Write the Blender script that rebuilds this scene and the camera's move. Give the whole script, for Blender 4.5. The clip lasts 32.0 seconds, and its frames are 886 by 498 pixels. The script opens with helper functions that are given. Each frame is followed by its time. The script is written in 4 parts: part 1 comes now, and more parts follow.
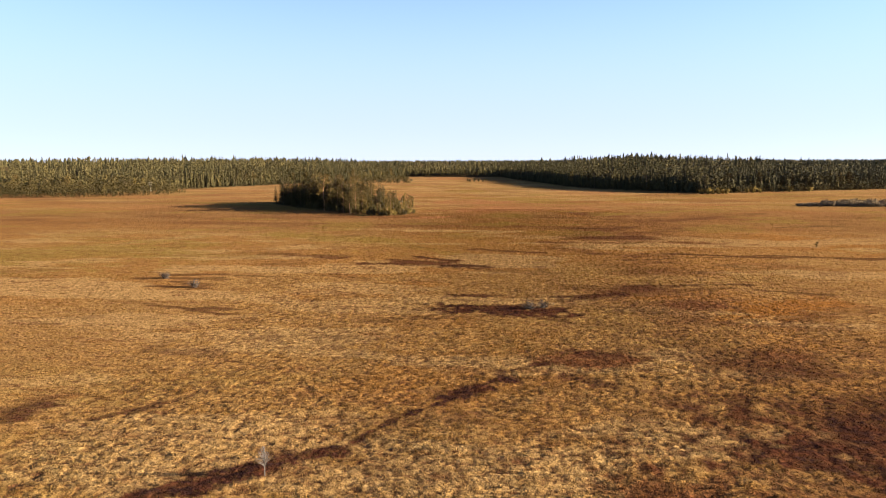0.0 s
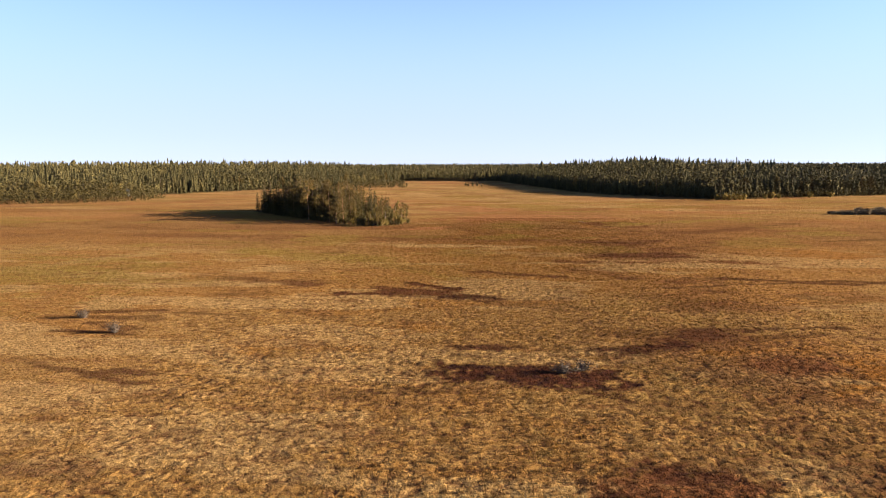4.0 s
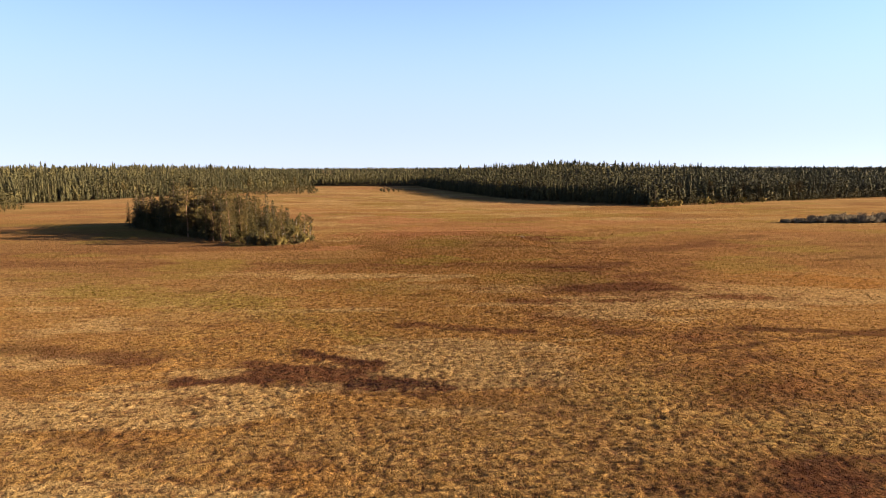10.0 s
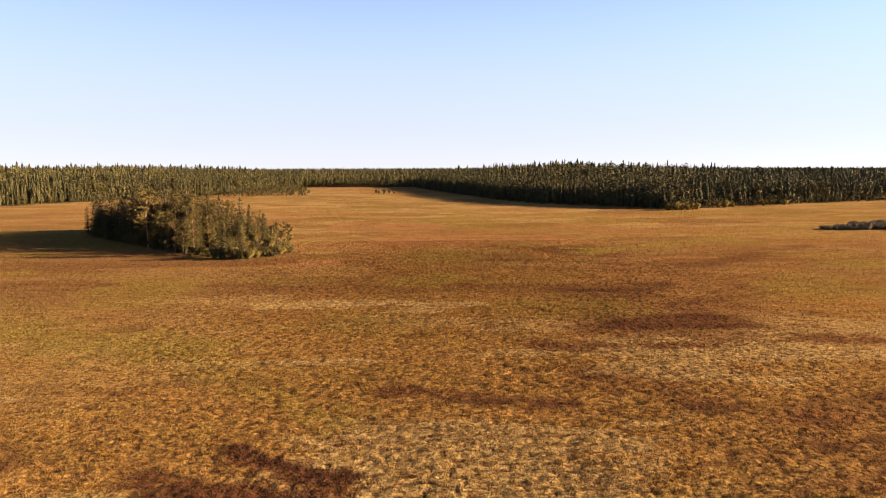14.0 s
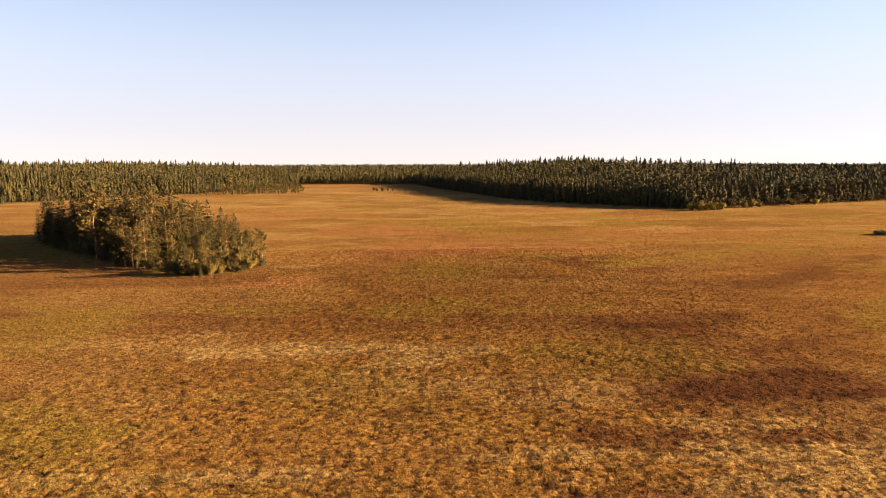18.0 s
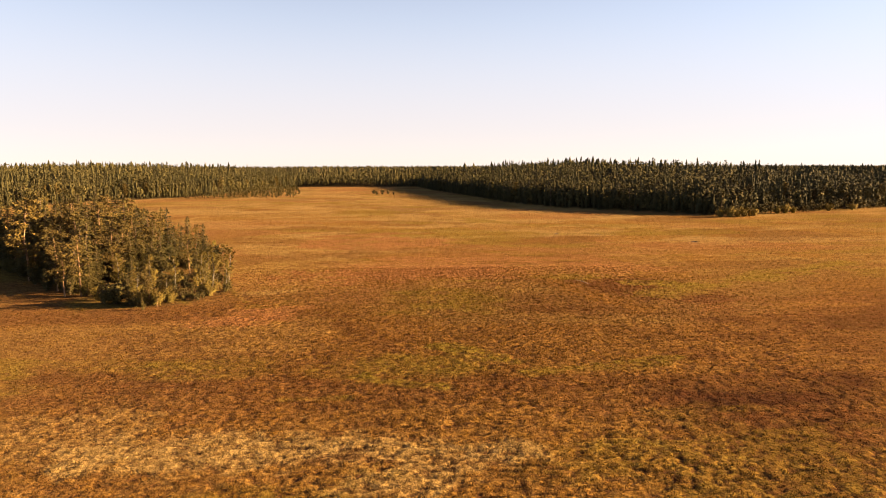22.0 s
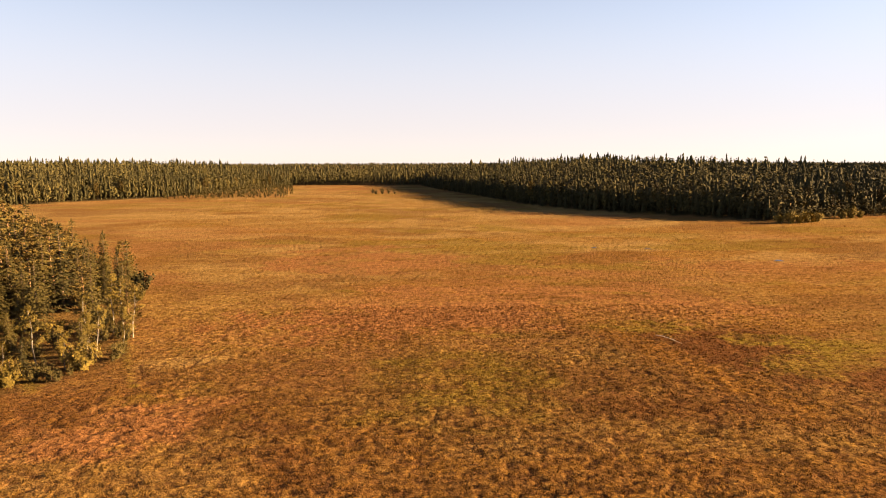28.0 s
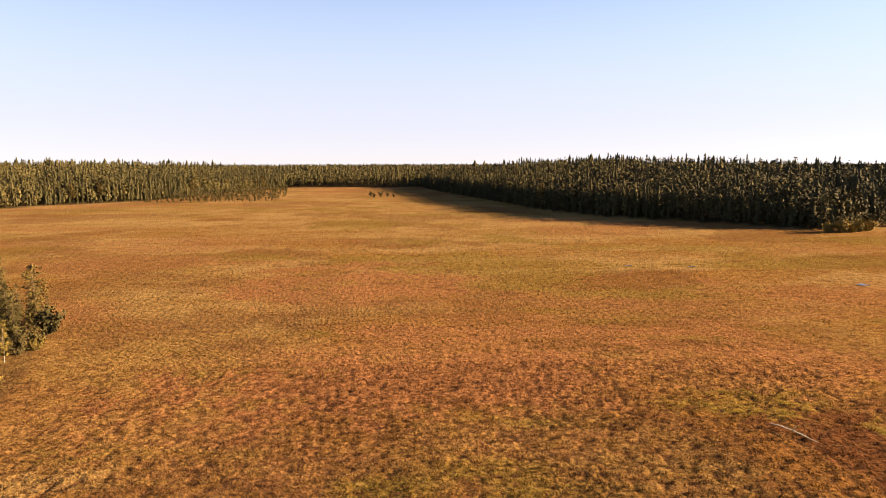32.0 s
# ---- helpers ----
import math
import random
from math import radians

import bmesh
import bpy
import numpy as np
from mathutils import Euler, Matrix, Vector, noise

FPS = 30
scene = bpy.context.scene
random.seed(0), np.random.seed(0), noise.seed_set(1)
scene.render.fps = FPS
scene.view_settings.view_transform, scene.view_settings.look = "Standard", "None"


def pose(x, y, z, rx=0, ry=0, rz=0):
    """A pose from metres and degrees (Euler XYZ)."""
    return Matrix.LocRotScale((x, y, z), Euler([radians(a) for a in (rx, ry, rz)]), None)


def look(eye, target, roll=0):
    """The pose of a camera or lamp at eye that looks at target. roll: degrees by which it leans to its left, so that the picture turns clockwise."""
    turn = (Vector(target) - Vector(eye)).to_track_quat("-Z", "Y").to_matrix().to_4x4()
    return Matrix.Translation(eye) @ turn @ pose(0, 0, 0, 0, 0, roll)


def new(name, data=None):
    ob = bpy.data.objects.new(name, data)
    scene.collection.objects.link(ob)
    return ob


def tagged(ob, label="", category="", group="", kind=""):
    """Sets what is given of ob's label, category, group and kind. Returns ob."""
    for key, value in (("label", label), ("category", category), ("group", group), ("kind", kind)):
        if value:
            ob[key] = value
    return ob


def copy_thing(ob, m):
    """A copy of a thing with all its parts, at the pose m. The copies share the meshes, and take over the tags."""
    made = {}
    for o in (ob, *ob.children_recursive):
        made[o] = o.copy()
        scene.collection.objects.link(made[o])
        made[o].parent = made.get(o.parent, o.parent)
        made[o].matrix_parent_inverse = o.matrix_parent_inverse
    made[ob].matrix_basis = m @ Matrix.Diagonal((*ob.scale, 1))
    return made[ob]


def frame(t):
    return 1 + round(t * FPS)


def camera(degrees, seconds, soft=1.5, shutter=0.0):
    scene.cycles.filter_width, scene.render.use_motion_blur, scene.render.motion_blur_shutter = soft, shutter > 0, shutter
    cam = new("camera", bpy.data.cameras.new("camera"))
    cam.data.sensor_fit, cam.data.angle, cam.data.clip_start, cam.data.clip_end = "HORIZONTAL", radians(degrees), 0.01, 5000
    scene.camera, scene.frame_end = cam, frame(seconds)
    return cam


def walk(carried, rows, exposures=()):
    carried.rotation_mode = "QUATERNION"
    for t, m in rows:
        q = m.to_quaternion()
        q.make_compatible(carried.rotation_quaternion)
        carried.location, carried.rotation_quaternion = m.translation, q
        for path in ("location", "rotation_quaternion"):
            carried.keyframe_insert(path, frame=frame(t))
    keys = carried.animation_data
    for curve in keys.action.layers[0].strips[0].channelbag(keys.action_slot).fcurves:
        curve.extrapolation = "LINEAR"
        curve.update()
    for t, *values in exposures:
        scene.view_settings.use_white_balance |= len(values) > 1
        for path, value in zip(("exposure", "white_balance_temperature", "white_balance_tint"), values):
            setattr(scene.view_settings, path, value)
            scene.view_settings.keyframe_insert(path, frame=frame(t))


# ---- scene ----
cam = camera(66, 32.0, soft=1.0)
PATH = [
    (0, pose(0.00, 0.00, 16.00, 82.48, 0.17, 4.51)),
    (1, pose(-0.50, 5.29, 16.01, 82.44, 0.17, 4.56)),
    (2, pose(-1.00, 10.57, 16.03, 82.51, 0.17, 4.48)),
    (3, pose(-1.50, 15.84, 16.04, 82.64, 0.17, 4.46)),
    (3.5, pose(-1.72, 18.47, 16.05, 82.70, 0.17, 4.42)),
    (6, pose(-2.70, 31.61, 16.08, 83.01, 0.17, 2.42)),
    (7, pose(-3.05, 36.90, 16.08, 83.07, 0.17, 1.49)),
    (8, pose(-3.34, 42.23, 16.07, 83.08, 0.17, 0.36)),
    (9, pose(-3.55, 47.53, 16.04, 83.11, 0.17, -1.23)),
    (10, pose(-3.62, 52.79, 15.99, 83.07, 0.17, -2.88)),
    (11, pose(-3.58, 58.02, 15.94, 83.07, 0.17, -2.97)),
    (12, pose(-3.45, 63.24, 15.89, 83.12, 0.17, -3.04)),
    (13, pose(-3.24, 68.49, 15.86, 83.13, 0.17, -3.10)),
    (14, pose(-3.01, 73.76, 15.85, 83.11, 0.17, -3.11)),
    (14.5, pose(-2.88, 76.41, 15.85, 83.06, 0.17, -3.12)),
    (16.5, pose(-2.30, 87.05, 15.90, 82.86, 0.17, -3.13)),
    (17, pose(-2.16, 89.68, 15.92, 82.81, 0.17, -3.11)),
    (18, pose(-1.93, 94.84, 15.93, 82.78, 0.17, -3.00)),
    (19, pose(-1.74, 99.96, 15.94, 82.80, 0.17, -2.91)),
    (20, pose(-1.58, 105.09, 15.93, 82.88, 0.17, -2.87)),
    (21, pose(-1.47, 110.27, 15.91, 82.89, 0.17, -2.82)),
    (22, pose(-1.38, 115.52, 15.89, 82.93, 0.17, -2.79)),
    (23, pose(-1.29, 120.81, 15.86, 82.94, 0.17, -2.78)),
    (24, pose(-1.20, 126.09, 15.83, 82.93, 0.17, -2.73)),
    (25, pose(-1.07, 131.39, 15.80, 82.90, 0.17, -2.68)),
    (28, pose(-0.64, 147.45, 15.72, 82.69, 0.17, -2.46)),
    (29, pose(-0.49, 152.77, 15.69, 82.67, 0.17, -2.42)),
    (30, pose(-0.35, 158.01, 15.68, 82.69, 0.17, -2.37)),
    (31, pose(-0.19, 163.19, 15.67, 82.73, 0.17, -2.33)),
    (32, pose(-0.02, 168.32, 15.66, 82.77, 0.17, -2.30)),
]
EXPOSURES = [
    (0.0, 2.95, 5950, 14),
    (6.0, 2.86, 5880, 14),
    (9.0, 2.86, 5880, 14),
    (13.0, 2.90, 6650, 15),
    (17.0, 2.92, 7900, 18),
    (23.0, 2.96, 9200, 20),
    (28.0, 2.94, 9200, 20),
    (32.0, 2.94, 7600, 19),
]
walk(cam, PATH, EXPOSURES)

# ---- world and sun: low evening sun from the right ----
SUN_EL, SUN_AZ = radians(12.8), radians(87)
world = bpy.data.worlds.new("sky")
scene.world = world
world.use_nodes = True
wn, wl = world.node_tree.nodes, world.node_tree.links
sky = wn.new("ShaderNodeTexSky")
sky.sky_type, sky.sun_disc = "NISHITA", False
sky.sun_elevation, sky.sun_rotation = SUN_EL, SUN_AZ
sky.air_density, sky.dust_density, sky.ozone_density = 0.42, 0.1, 1.4
wn["Background"].inputs["Strength"].default_value = 0.05
# thin haze lies over the clear sky, thickest low down
veil = wn.new("ShaderNodeMix")
veil.data_type = "RGBA"
low = wn.new("ShaderNodeMix")
low.data_type = "RGBA"
low.inputs[6].default_value, low.inputs[7].default_value = (1.98, 2.01, 2.34, 1), (1.72, 2.24, 2.88, 1)
tall = wn.new("ShaderNodeMapRange")
tall.inputs[1].default_value, tall.inputs[2].default_value = 0.0, 0.20
way = wn.new("ShaderNodeTexCoord")
up = wn.new("ShaderNodeSeparateXYZ")
thick = wn.new("ShaderNodeMapRange")
thick.interpolation_type = "SMOOTHSTEP"
thick.inputs[1].default_value, thick.inputs[2].default_value = 0.03, 0.40
thick.inputs[3].default_value, thick.inputs[4].default_value = 0.85, 0.0
wl.new(way.outputs["Generated"], up.inputs[0])
wl.new(up.outputs["Z"], thick.inputs[0])
wl.new(up.outputs["Z"], tall.inputs[0])
wl.new(tall.outputs[0], low.inputs[0])
wl.new(low.outputs[2], veil.inputs[7])
wl.new(thick.outputs[0], veil.inputs[0])
wl.new(sky.outputs[0], veil.inputs[6])
wl.new(veil.outputs[2], wn["Background"].inputs["Color"])
sun = new("sun", bpy.data.lights.new("sun", "SUN"))
sun.data.energy, sun.data.angle, sun.data.color = 5.0, radians(0.6), (1.0, 0.82, 0.54)
to_sun = Vector((math.sin(SUN_AZ) * math.cos(SUN_EL), math.cos(SUN_AZ) * math.cos(SUN_EL), math.sin(SUN_EL)))
sun.matrix_world = look(to_sun * 200, (0, 0, 0))


# ---- materials ----
def material(name, rough=0.9):
    m = bpy.data.materials.new(name)
    m.use_nodes = True
    b = m.node_tree.nodes["Principled BSDF"]
    b.inputs["Roughness"].default_value = rough
    b.inputs["Specular IOR Level"].default_value = 0.15
    return m, m.node_tree.nodes, m.node_tree.links, b


def mixed(nodes, links, fac, a, b):
    """A colour mix; fac, a and b are sockets or values."""
    n = nodes.new("ShaderNodeMix")
    n.data_type = "RGBA"
    for slot, v in ((0, fac), (6, a), (7, b)):
        if isinstance(v, bpy.types.NodeSocket):
            links.new(v, n.inputs[slot])
        else:
            n.inputs[slot].default_value = v if slot == 0 else (*v, 1)
    return n.outputs[2]


def ramp(nodes, links, fac, low, high):
    n = nodes.new("ShaderNodeMapRange")
    links.new(fac, n.inputs[0])
    n.inputs[1].default_value, n.inputs[2].default_value = low, high
    return n.outputs[0]


def bumpy(nodes, links, scale, detail=4.0, rough=0.6, stretch=None):
    n = nodes.new("ShaderNodeTexNoise")
    n.inputs["Scale"].default_value, n.inputs["Detail"].default_value = scale, detail
    n.inputs["Roughness"].default_value = rough
    c = nodes.new("ShaderNodeNewGeometry")
    if stretch:
        k = nodes.new("ShaderNodeVectorMath")
        k.operation = "MULTIPLY"
        k.inputs[1].default_value = stretch
        links.new(c.outputs["Position"], k.inputs[0])
        links.new(k.outputs[0], n.inputs["Vector"])
    else:
        links.new(c.outputs["Position"], n.inputs["Vector"])
    return n.outputs[0]


STRAW, STRAW_PALE = (0.149, 0.082, 0.023), (0.197, 0.119, 0.041)
HEATH, HEATH_RED = (0.018, 0.009, 0.008), (0.043, 0.016, 0.009)
RUSSET, OLIVE, ORANGE = (0.077, 0.030, 0.012), (0.126, 0.087, 0.017), (0.155, 0.066, 0.013)
ROSE, PALE = (0.182, 0.080, 0.033), (0.221, 0.142, 0.055)


def bog_material(name, blades):
    """Bog plants: the share of each cover comes from the mesh, the grain from noise."""
    m, n, l, b = material(name, 1.0)
    b.inputs["Specular IOR Level"].default_value = 0.0
    # the fuzz of upright stalks
    b.inputs["Sheen Roughness"].default_value = 0.5
    b.inputs["Sheen Tint"].default_value = (0.80, 0.53, 0.28, 1)

    def shares(attribute):
        at = n.new("ShaderNodeAttribute")
        at.attribute_name = attribute
        sep = n.new("ShaderNodeSeparateColor")
        l.new(at.outputs["Color"], sep.inputs[0])
        return sep.outputs

    def ragged(share, grain, wide):
        """Breaks a soft share up into plants: more of them where the share is high."""
        add = n.new("ShaderNodeMath")
        add.operation = "ADD"
        l.new(share, add.inputs[0])
        l.new(grain, add.inputs[1])
        return ramp(n, l, add.outputs[0], 0.98 - wide / 2, 0.98 + wide / 2)

    cover, tone, grass = shares("cover"), shares("tone"), shares("grass")
    fine = bumpy(n, l, 3.4, 5.0, 0.72)
    mid = bumpy(n, l, 0.75, 4.0, 0.6)
    broad = bumpy(n, l, 0.22, 5.0, 0.65, (0.55, 1.4, 1))
    base = mixed(n, l, ramp(n, l, mid, 0.36, 0.66), STRAW, STRAW_PALE)
    base = mixed(n, l, tone[0], base, ORANGE)
    base = mixed(n, l, ragged(grass[0], mid, 0.6), base, PALE)
    base = mixed(n, l, ragged(cover[1], mid, 0.7), base, RUSSET)
    base = mixed(n, l, ragged(cover[2], mid, 0.7), base, OLIVE)
    base = mixed(n, l, ragged(grass[1], mid, 0.7), base, ROSE)
    # plant bands and streaks; their contrast also paints distant tussocks' lit and shaded sides
    base = mixed(n, l, ramp(n, l, broad, 0.56, 0.74), base, (0.091, 0.040, 0.015))
    streak = bumpy(n, l, 0.9, 7.0, 0.8, (0.6, 1.3, 1))
    base = mixed(n, l, ramp(n, l, streak, 0.47, 0.36), base, (0.071, 0.032, 0.013))
    base = mixed(n, l, ramp(n, l, streak, 0.57, 0.80), base, PALE)
    heath = mixed(n, l, ramp(n, l, mid, 0.42, 0.62), HEATH, HEATH_RED)
    hummocks = ragged(cover[0], fine, 0.40)
    base = mixed(n, l, hummocks, base, heath)
    fuzz = n.new("ShaderNodeMapRange")
    fuzz.inputs[3].default_value, fuzz.inputs[4].default_value = 0.021, 0.0
    l.new(hummocks, fuzz.inputs[0])
    l.new(fuzz.outputs[0], b.inputs["Sheen Weight"])
    # near-black inside the woods and beyond y 700, weaker on the islet
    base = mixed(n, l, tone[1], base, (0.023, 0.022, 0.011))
    base = mixed(n, l, ramp(n, l, bumpy(n, l, 1.3, 3.0, 0.7), 0.60, 0.76), base, (0.069, 0.027, 0.012))
    if blades:
        g = n.new("ShaderNodeNewGeometry")
        dark = mixed(n, l, g.outputs["Random Per Island"], (0.50, 0.46, 0.40), (0.92, 0.87, 0.80))
    else:
        # brown litter and moss between the tussocks, with the hollows' shade in the colour
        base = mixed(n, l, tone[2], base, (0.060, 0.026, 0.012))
        dark = mixed(n, l, ramp(n, l, fine, 0.36, 0.64), (0.50, 0.43, 0.37), (1.36, 1.33, 1.27))
    mul = n.new("ShaderNodeMix")
    mul.data_type, mul.blend_type = "RGBA", "MULTIPLY"
    mul.inputs[0].default_value = 1.0
    l.new(base, mul.inputs[6])
    l.new(dark, mul.inputs[7])
    l.new(mul.outputs[2], b.inputs["Base Color"])
    if blades:
        tilt = n.new("ShaderNodeVectorMath")
        tilt.operation = "MULTIPLY_ADD"
        tilt.inputs[1].default_value, tilt.inputs[2].default_value = (0.8, 0.8, 0.8), (0.0, 0, 0.5)
        l.new(g.outputs["Normal"], tilt.inputs[0])
        unit = n.new("ShaderNodeVectorMath")
        unit.operation = "NORMALIZE"
        l.new(tilt.outputs[0], unit.inputs[0])
        l.new(unit.outputs[0], b.inputs["Normal"])
    else:
        last = None
        for scale, detail, deep in ((1.1, 3.0, 0.20), (3.6, 4.0, 0.20)):
            bp = n.new("ShaderNodeBump")
            bp.inputs["Strength"].default_value, bp.inputs["Distance"].default_value = 0.85, deep
            l.new(bumpy(n, l, scale, detail, 0.65), bp.inputs["Height"])
            if last:
                l.new(last, bp.inputs["Normal"])
            last = bp.outputs[0]
        l.new(last, b.inputs["Normal"])
    return m


def leaf_material(name, low, high, extra=None):
    """Foliage: a tone of its own for each tree, little change from leaf to leaf."""
    m, n, l, b = material(name, 0.85)
    b.inputs["Specular IOR Level"].default_value = 0.06
    g = n.new("ShaderNodeNewGeometry")
    at = n.new("ShaderNodeAttribute")
    if extra:
        at.attribute_name = "tint"
        each = n.new("ShaderNodeSeparateColor")
        l.new(at.outputs["Color"], each.inputs[0])
        c = mixed(n, l, each.outputs[0], low, high)
        c = mixed(n, l, each.outputs[1], c, extra)
    else:
        o = n.new("ShaderNodeObjectInfo")
        c = mixed(n, l, o.outputs["Random"], low, high)
    c2 = mixed(n, l, g.outputs["Random Per Island"], (0.84, 0.85, 0.86), (1.16, 1.14, 1.1))
    mul = n.new("ShaderNodeMix")
    mul.data_type, mul.blend_type = "RGBA", "MULTIPLY"
    mul.inputs[0].default_value = 1.0
    l.new(c, mul.inputs[6])
    l.new(c2, mul.inputs[7])
    l.new(mul.outputs[2], b.inputs["Base Color"])
    # needles and leaves scatter light softly
    soft = n.new("ShaderNodeVectorMath")
    soft.operation = "MULTIPLY_ADD"
    soft.inputs[1].default_value, soft.inputs[2].default_value = (0.7, 0.7, 0.7), (0, 0, 0.32)
    l.new(g.outputs["Normal"], soft.inputs[0])
    unit = n.new("ShaderNodeVectorMath")
    unit.operation = "NORMALIZE"
    l.new(soft.outputs[0], unit.inputs[0])
    l.new(unit.outputs[0], b.inputs["Normal"])
    return m


def bark_material(name, a, b2, scale):
    m, n, l, b = material(name, 0.9)
    f = bumpy(n, l, scale, 4.0, 0.7, (1, 1, 0.35))
    l.new(mixed(n, l, ramp(n, l, f, 0.4, 0.6), a, b2), b.inputs["Base Color"])
    bp = n.new("ShaderNodeBump")
    bp.inputs["Strength"].default_value, bp.inputs["Distance"].default_value = 0.6, 0.02
    l.new(f, bp.inputs["Height"])
    l.new(bp.outputs[0], b.inputs["Normal"])
    return m


BOG = bog_material("bog_plants", False)
BLADES = bog_material("sedge_blades", True)
SPRUCE = leaf_material("spruce_needles", (0.032, 0.027, 0.010), (0.078, 0.058, 0.018))
PINE = leaf_material("pine_needles", (0.060, 0.042, 0.014), (0.112, 0.074, 0.022))
BIRCH = leaf_material("birch_leaves", (0.076, 0.054, 0.014), (0.120, 0.082, 0.020))
SHRUB = leaf_material("willow_leaves", (0.044, 0.034, 0.012), (0.076, 0.056, 0.018))
WOODS = leaf_material("mixed_needles", (0.030, 0.027, 0.012), (0.058, 0.047, 0.019), (0.080, 0.062, 0.021))
THICKET = leaf_material("thicket_leaves", (0.095, 0.066, 0.036), (0.150, 0.105, 0.055))
YELLOW = leaf_material("yellow_leaves", (0.139, 0.094, 0.020), (0.193, 0.125, 0.028))
BARK = bark_material("brown_bark", (0.069, 0.046, 0.031), (0.154, 0.100, 0.065), 6.0)
PINE_BARK = bark_material("pine_bark", (0.154, 0.081, 0.042), (0.216, 0.127, 0.073), 5.0)
BIRCH_BARK = bark_material("birch_bark", (0.262, 0.223, 0.185), (0.092, 0.073, 0.062), 4.0)
TWIGS = leaf_material("bare_twigs", (0.039, 0.028, 0.020), (0.073, 0.054, 0.039))
DEAD = bark_material("grey_dead_wood", (0.077, 0.063, 0.055), (0.146, 0.123, 0.109), 9.0)


# ---- mesh helpers ----
def mesh_of(name, verts, faces, mat, smooth=False):
    me = bpy.data.meshes.new(name)
    verts, faces = np.asarray(verts, np.float32), np.asarray(faces, np.int32)
    k = faces.shape[1]
    me.vertices.add(len(verts))
    me.vertices.foreach_set("co", verts.ravel())
    me.loops.add(faces.size)
    me.loops.foreach_set("vertex_index", faces.ravel())
    me.polygons.add(len(faces))
    me.polygons.foreach_set("loop_start", np.arange(0, faces.size, k, dtype=np.int32))
    me.polygons.foreach_set("use_smooth", np.full(len(faces), smooth))
    me.update(calc_edges=True)
    me.materials.append(mat)
    return me


def put_values(me, name, values):
    """One colour (n x 3) or one number (n) for each vertex."""
    values = np.asarray(values, np.float32)
    if values.ndim == 1:
        a = me.attributes.new(name, "FLOAT", "POINT")
        a.data.foreach_set("value", values)
    else:
        a = me.attributes.new(name, "FLOAT_COLOR", "POINT")
        a.data.foreach_set("color", np.concatenate([values, np.ones((len(values), 1), np.float32)], 1).ravel())


def part(name, me, parent, label=""):
    ob = new(name, me)
    ob.parent = parent
    return tagged(ob, label)


def hash2(ix, iy, seed):
    h = (ix.astype(np.int64) * 374761393 + iy.astype(np.int64) * 668265263 + seed * 1442695041) & 0xFFFFFFFF
    h = ((h ^ (h >> 13)) * 1274126177) & 0xFFFFFFFF
    return ((h ^ (h >> 16)) & 0xFFFFFF) / float(0x1000000)


def value_noise(x, y, scale, seed):
    x, y = x / scale, y / scale
    ix, iy = np.floor(x), np.floor(y)
    fx, fy = x - ix, y - iy
    fx, fy = fx * fx * (3 - 2 * fx), fy * fy * (3 - 2 * fy)
    a, b = hash2(ix, iy, seed), hash2(ix + 1, iy, seed)
    c, d = hash2(ix, iy + 1, seed), hash2(ix + 1, iy + 1, seed)
    return (a * (1 - fx) + b * fx) * (1 - fy) + (c * (1 - fx) + d * fx) * fy


def fractal(x, y, scale, seed, octaves=4):
    s, w, out = 0.0, 1.0, 0.0
    for k in range(octaves):
        out = out + w * value_noise(x + 17.3 * k, y - 9.1 * k, scale / 2**k, seed + k)
        s, w = s + w, w * 0.55
    return out / s


def lumps(x, y, cell, seed):
    """Round tussocks: 0 between them, 1 on their tops."""
    ix, iy = np.floor(x / cell), np.floor(y / cell)
    best = np.full(x.shape, 9.0)
    for dx in (-1, 0, 1):
        for dy in (-1, 0, 1):
            jx, jy = ix + dx, iy + dy
            px = (jx + 0.15 + 0.7 * hash2(jx, jy, seed)) * cell
            py = (jy + 0.15 + 0.7 * hash2(jx, jy, seed + 1)) * cell
            r = cell * (0.42 + 0.3 * hash2(jx, jy, seed + 2))
            best = np.minimum(best, np.hypot(x - px, y - py) / r)
    return np.sqrt(np.clip(1 - best**2, 0, 1))


# ---- the plan: plant cover of the bog, and the edges of the woods ----
STRIPS = []


def strip(kind, x0, y0, x1, y1, half, share):
    """A streak of one plant from end to end, half its width, and how much of it grows there."""
    STRIPS.append((kind, x0, y0, x1, y1, half, share))


strip("heath", -17.0, 29.8, -14.5, 31.2, 1.4, 0.95)
strip("heath", -14.6, 31.4, -11.8, 33.5, 1.0, 0.95)
strip("heath", -11.9, 33.6, -8.7, 35.9, 0.9, 0.9)
strip("heath", -8.7, 35.9, -6.5, 39.9, 0.6, 0.85)
strip("heath", -6.5, 40.2, -3.3, 43.9, 0.7, 0.9)
strip("heath", -3.3, 44.5, 0.5, 48.9, 1.4, 0.95)
strip("heath", 0.5, 50.3, 4.2, 53.1, 0.8, 0.8)
strip("heath", -31.4, 39.8, -29.3, 41.0, 2.1, 0.8)
strip("heath", -27.3, 38.2, -24.5, 39.6, 0.7, 0.7)
strip("heath", -24.5, 39.6, -21.6, 42.8, 0.7, 0.75)
strip("heath", -6.9, 33.3, -4.1, 34.5, 0.9, 0.5)
strip("heath", -1.4, 34.7, 0.1, 35.2, 0.5, 0.5)
strip("red", 4.9, 54.1, 8.8, 53.2, 2.7, 0.9)
strip("heath", 5.1, 56.1, 9.1, 55.1, 1.3, 0.7)
strip("heath", 5.1, 49.6, 8.9, 47.7, 1.5, 0.75)
strip("heath", 11.3, 58.3, 18.8, 53.8, 3.0, 0.6)
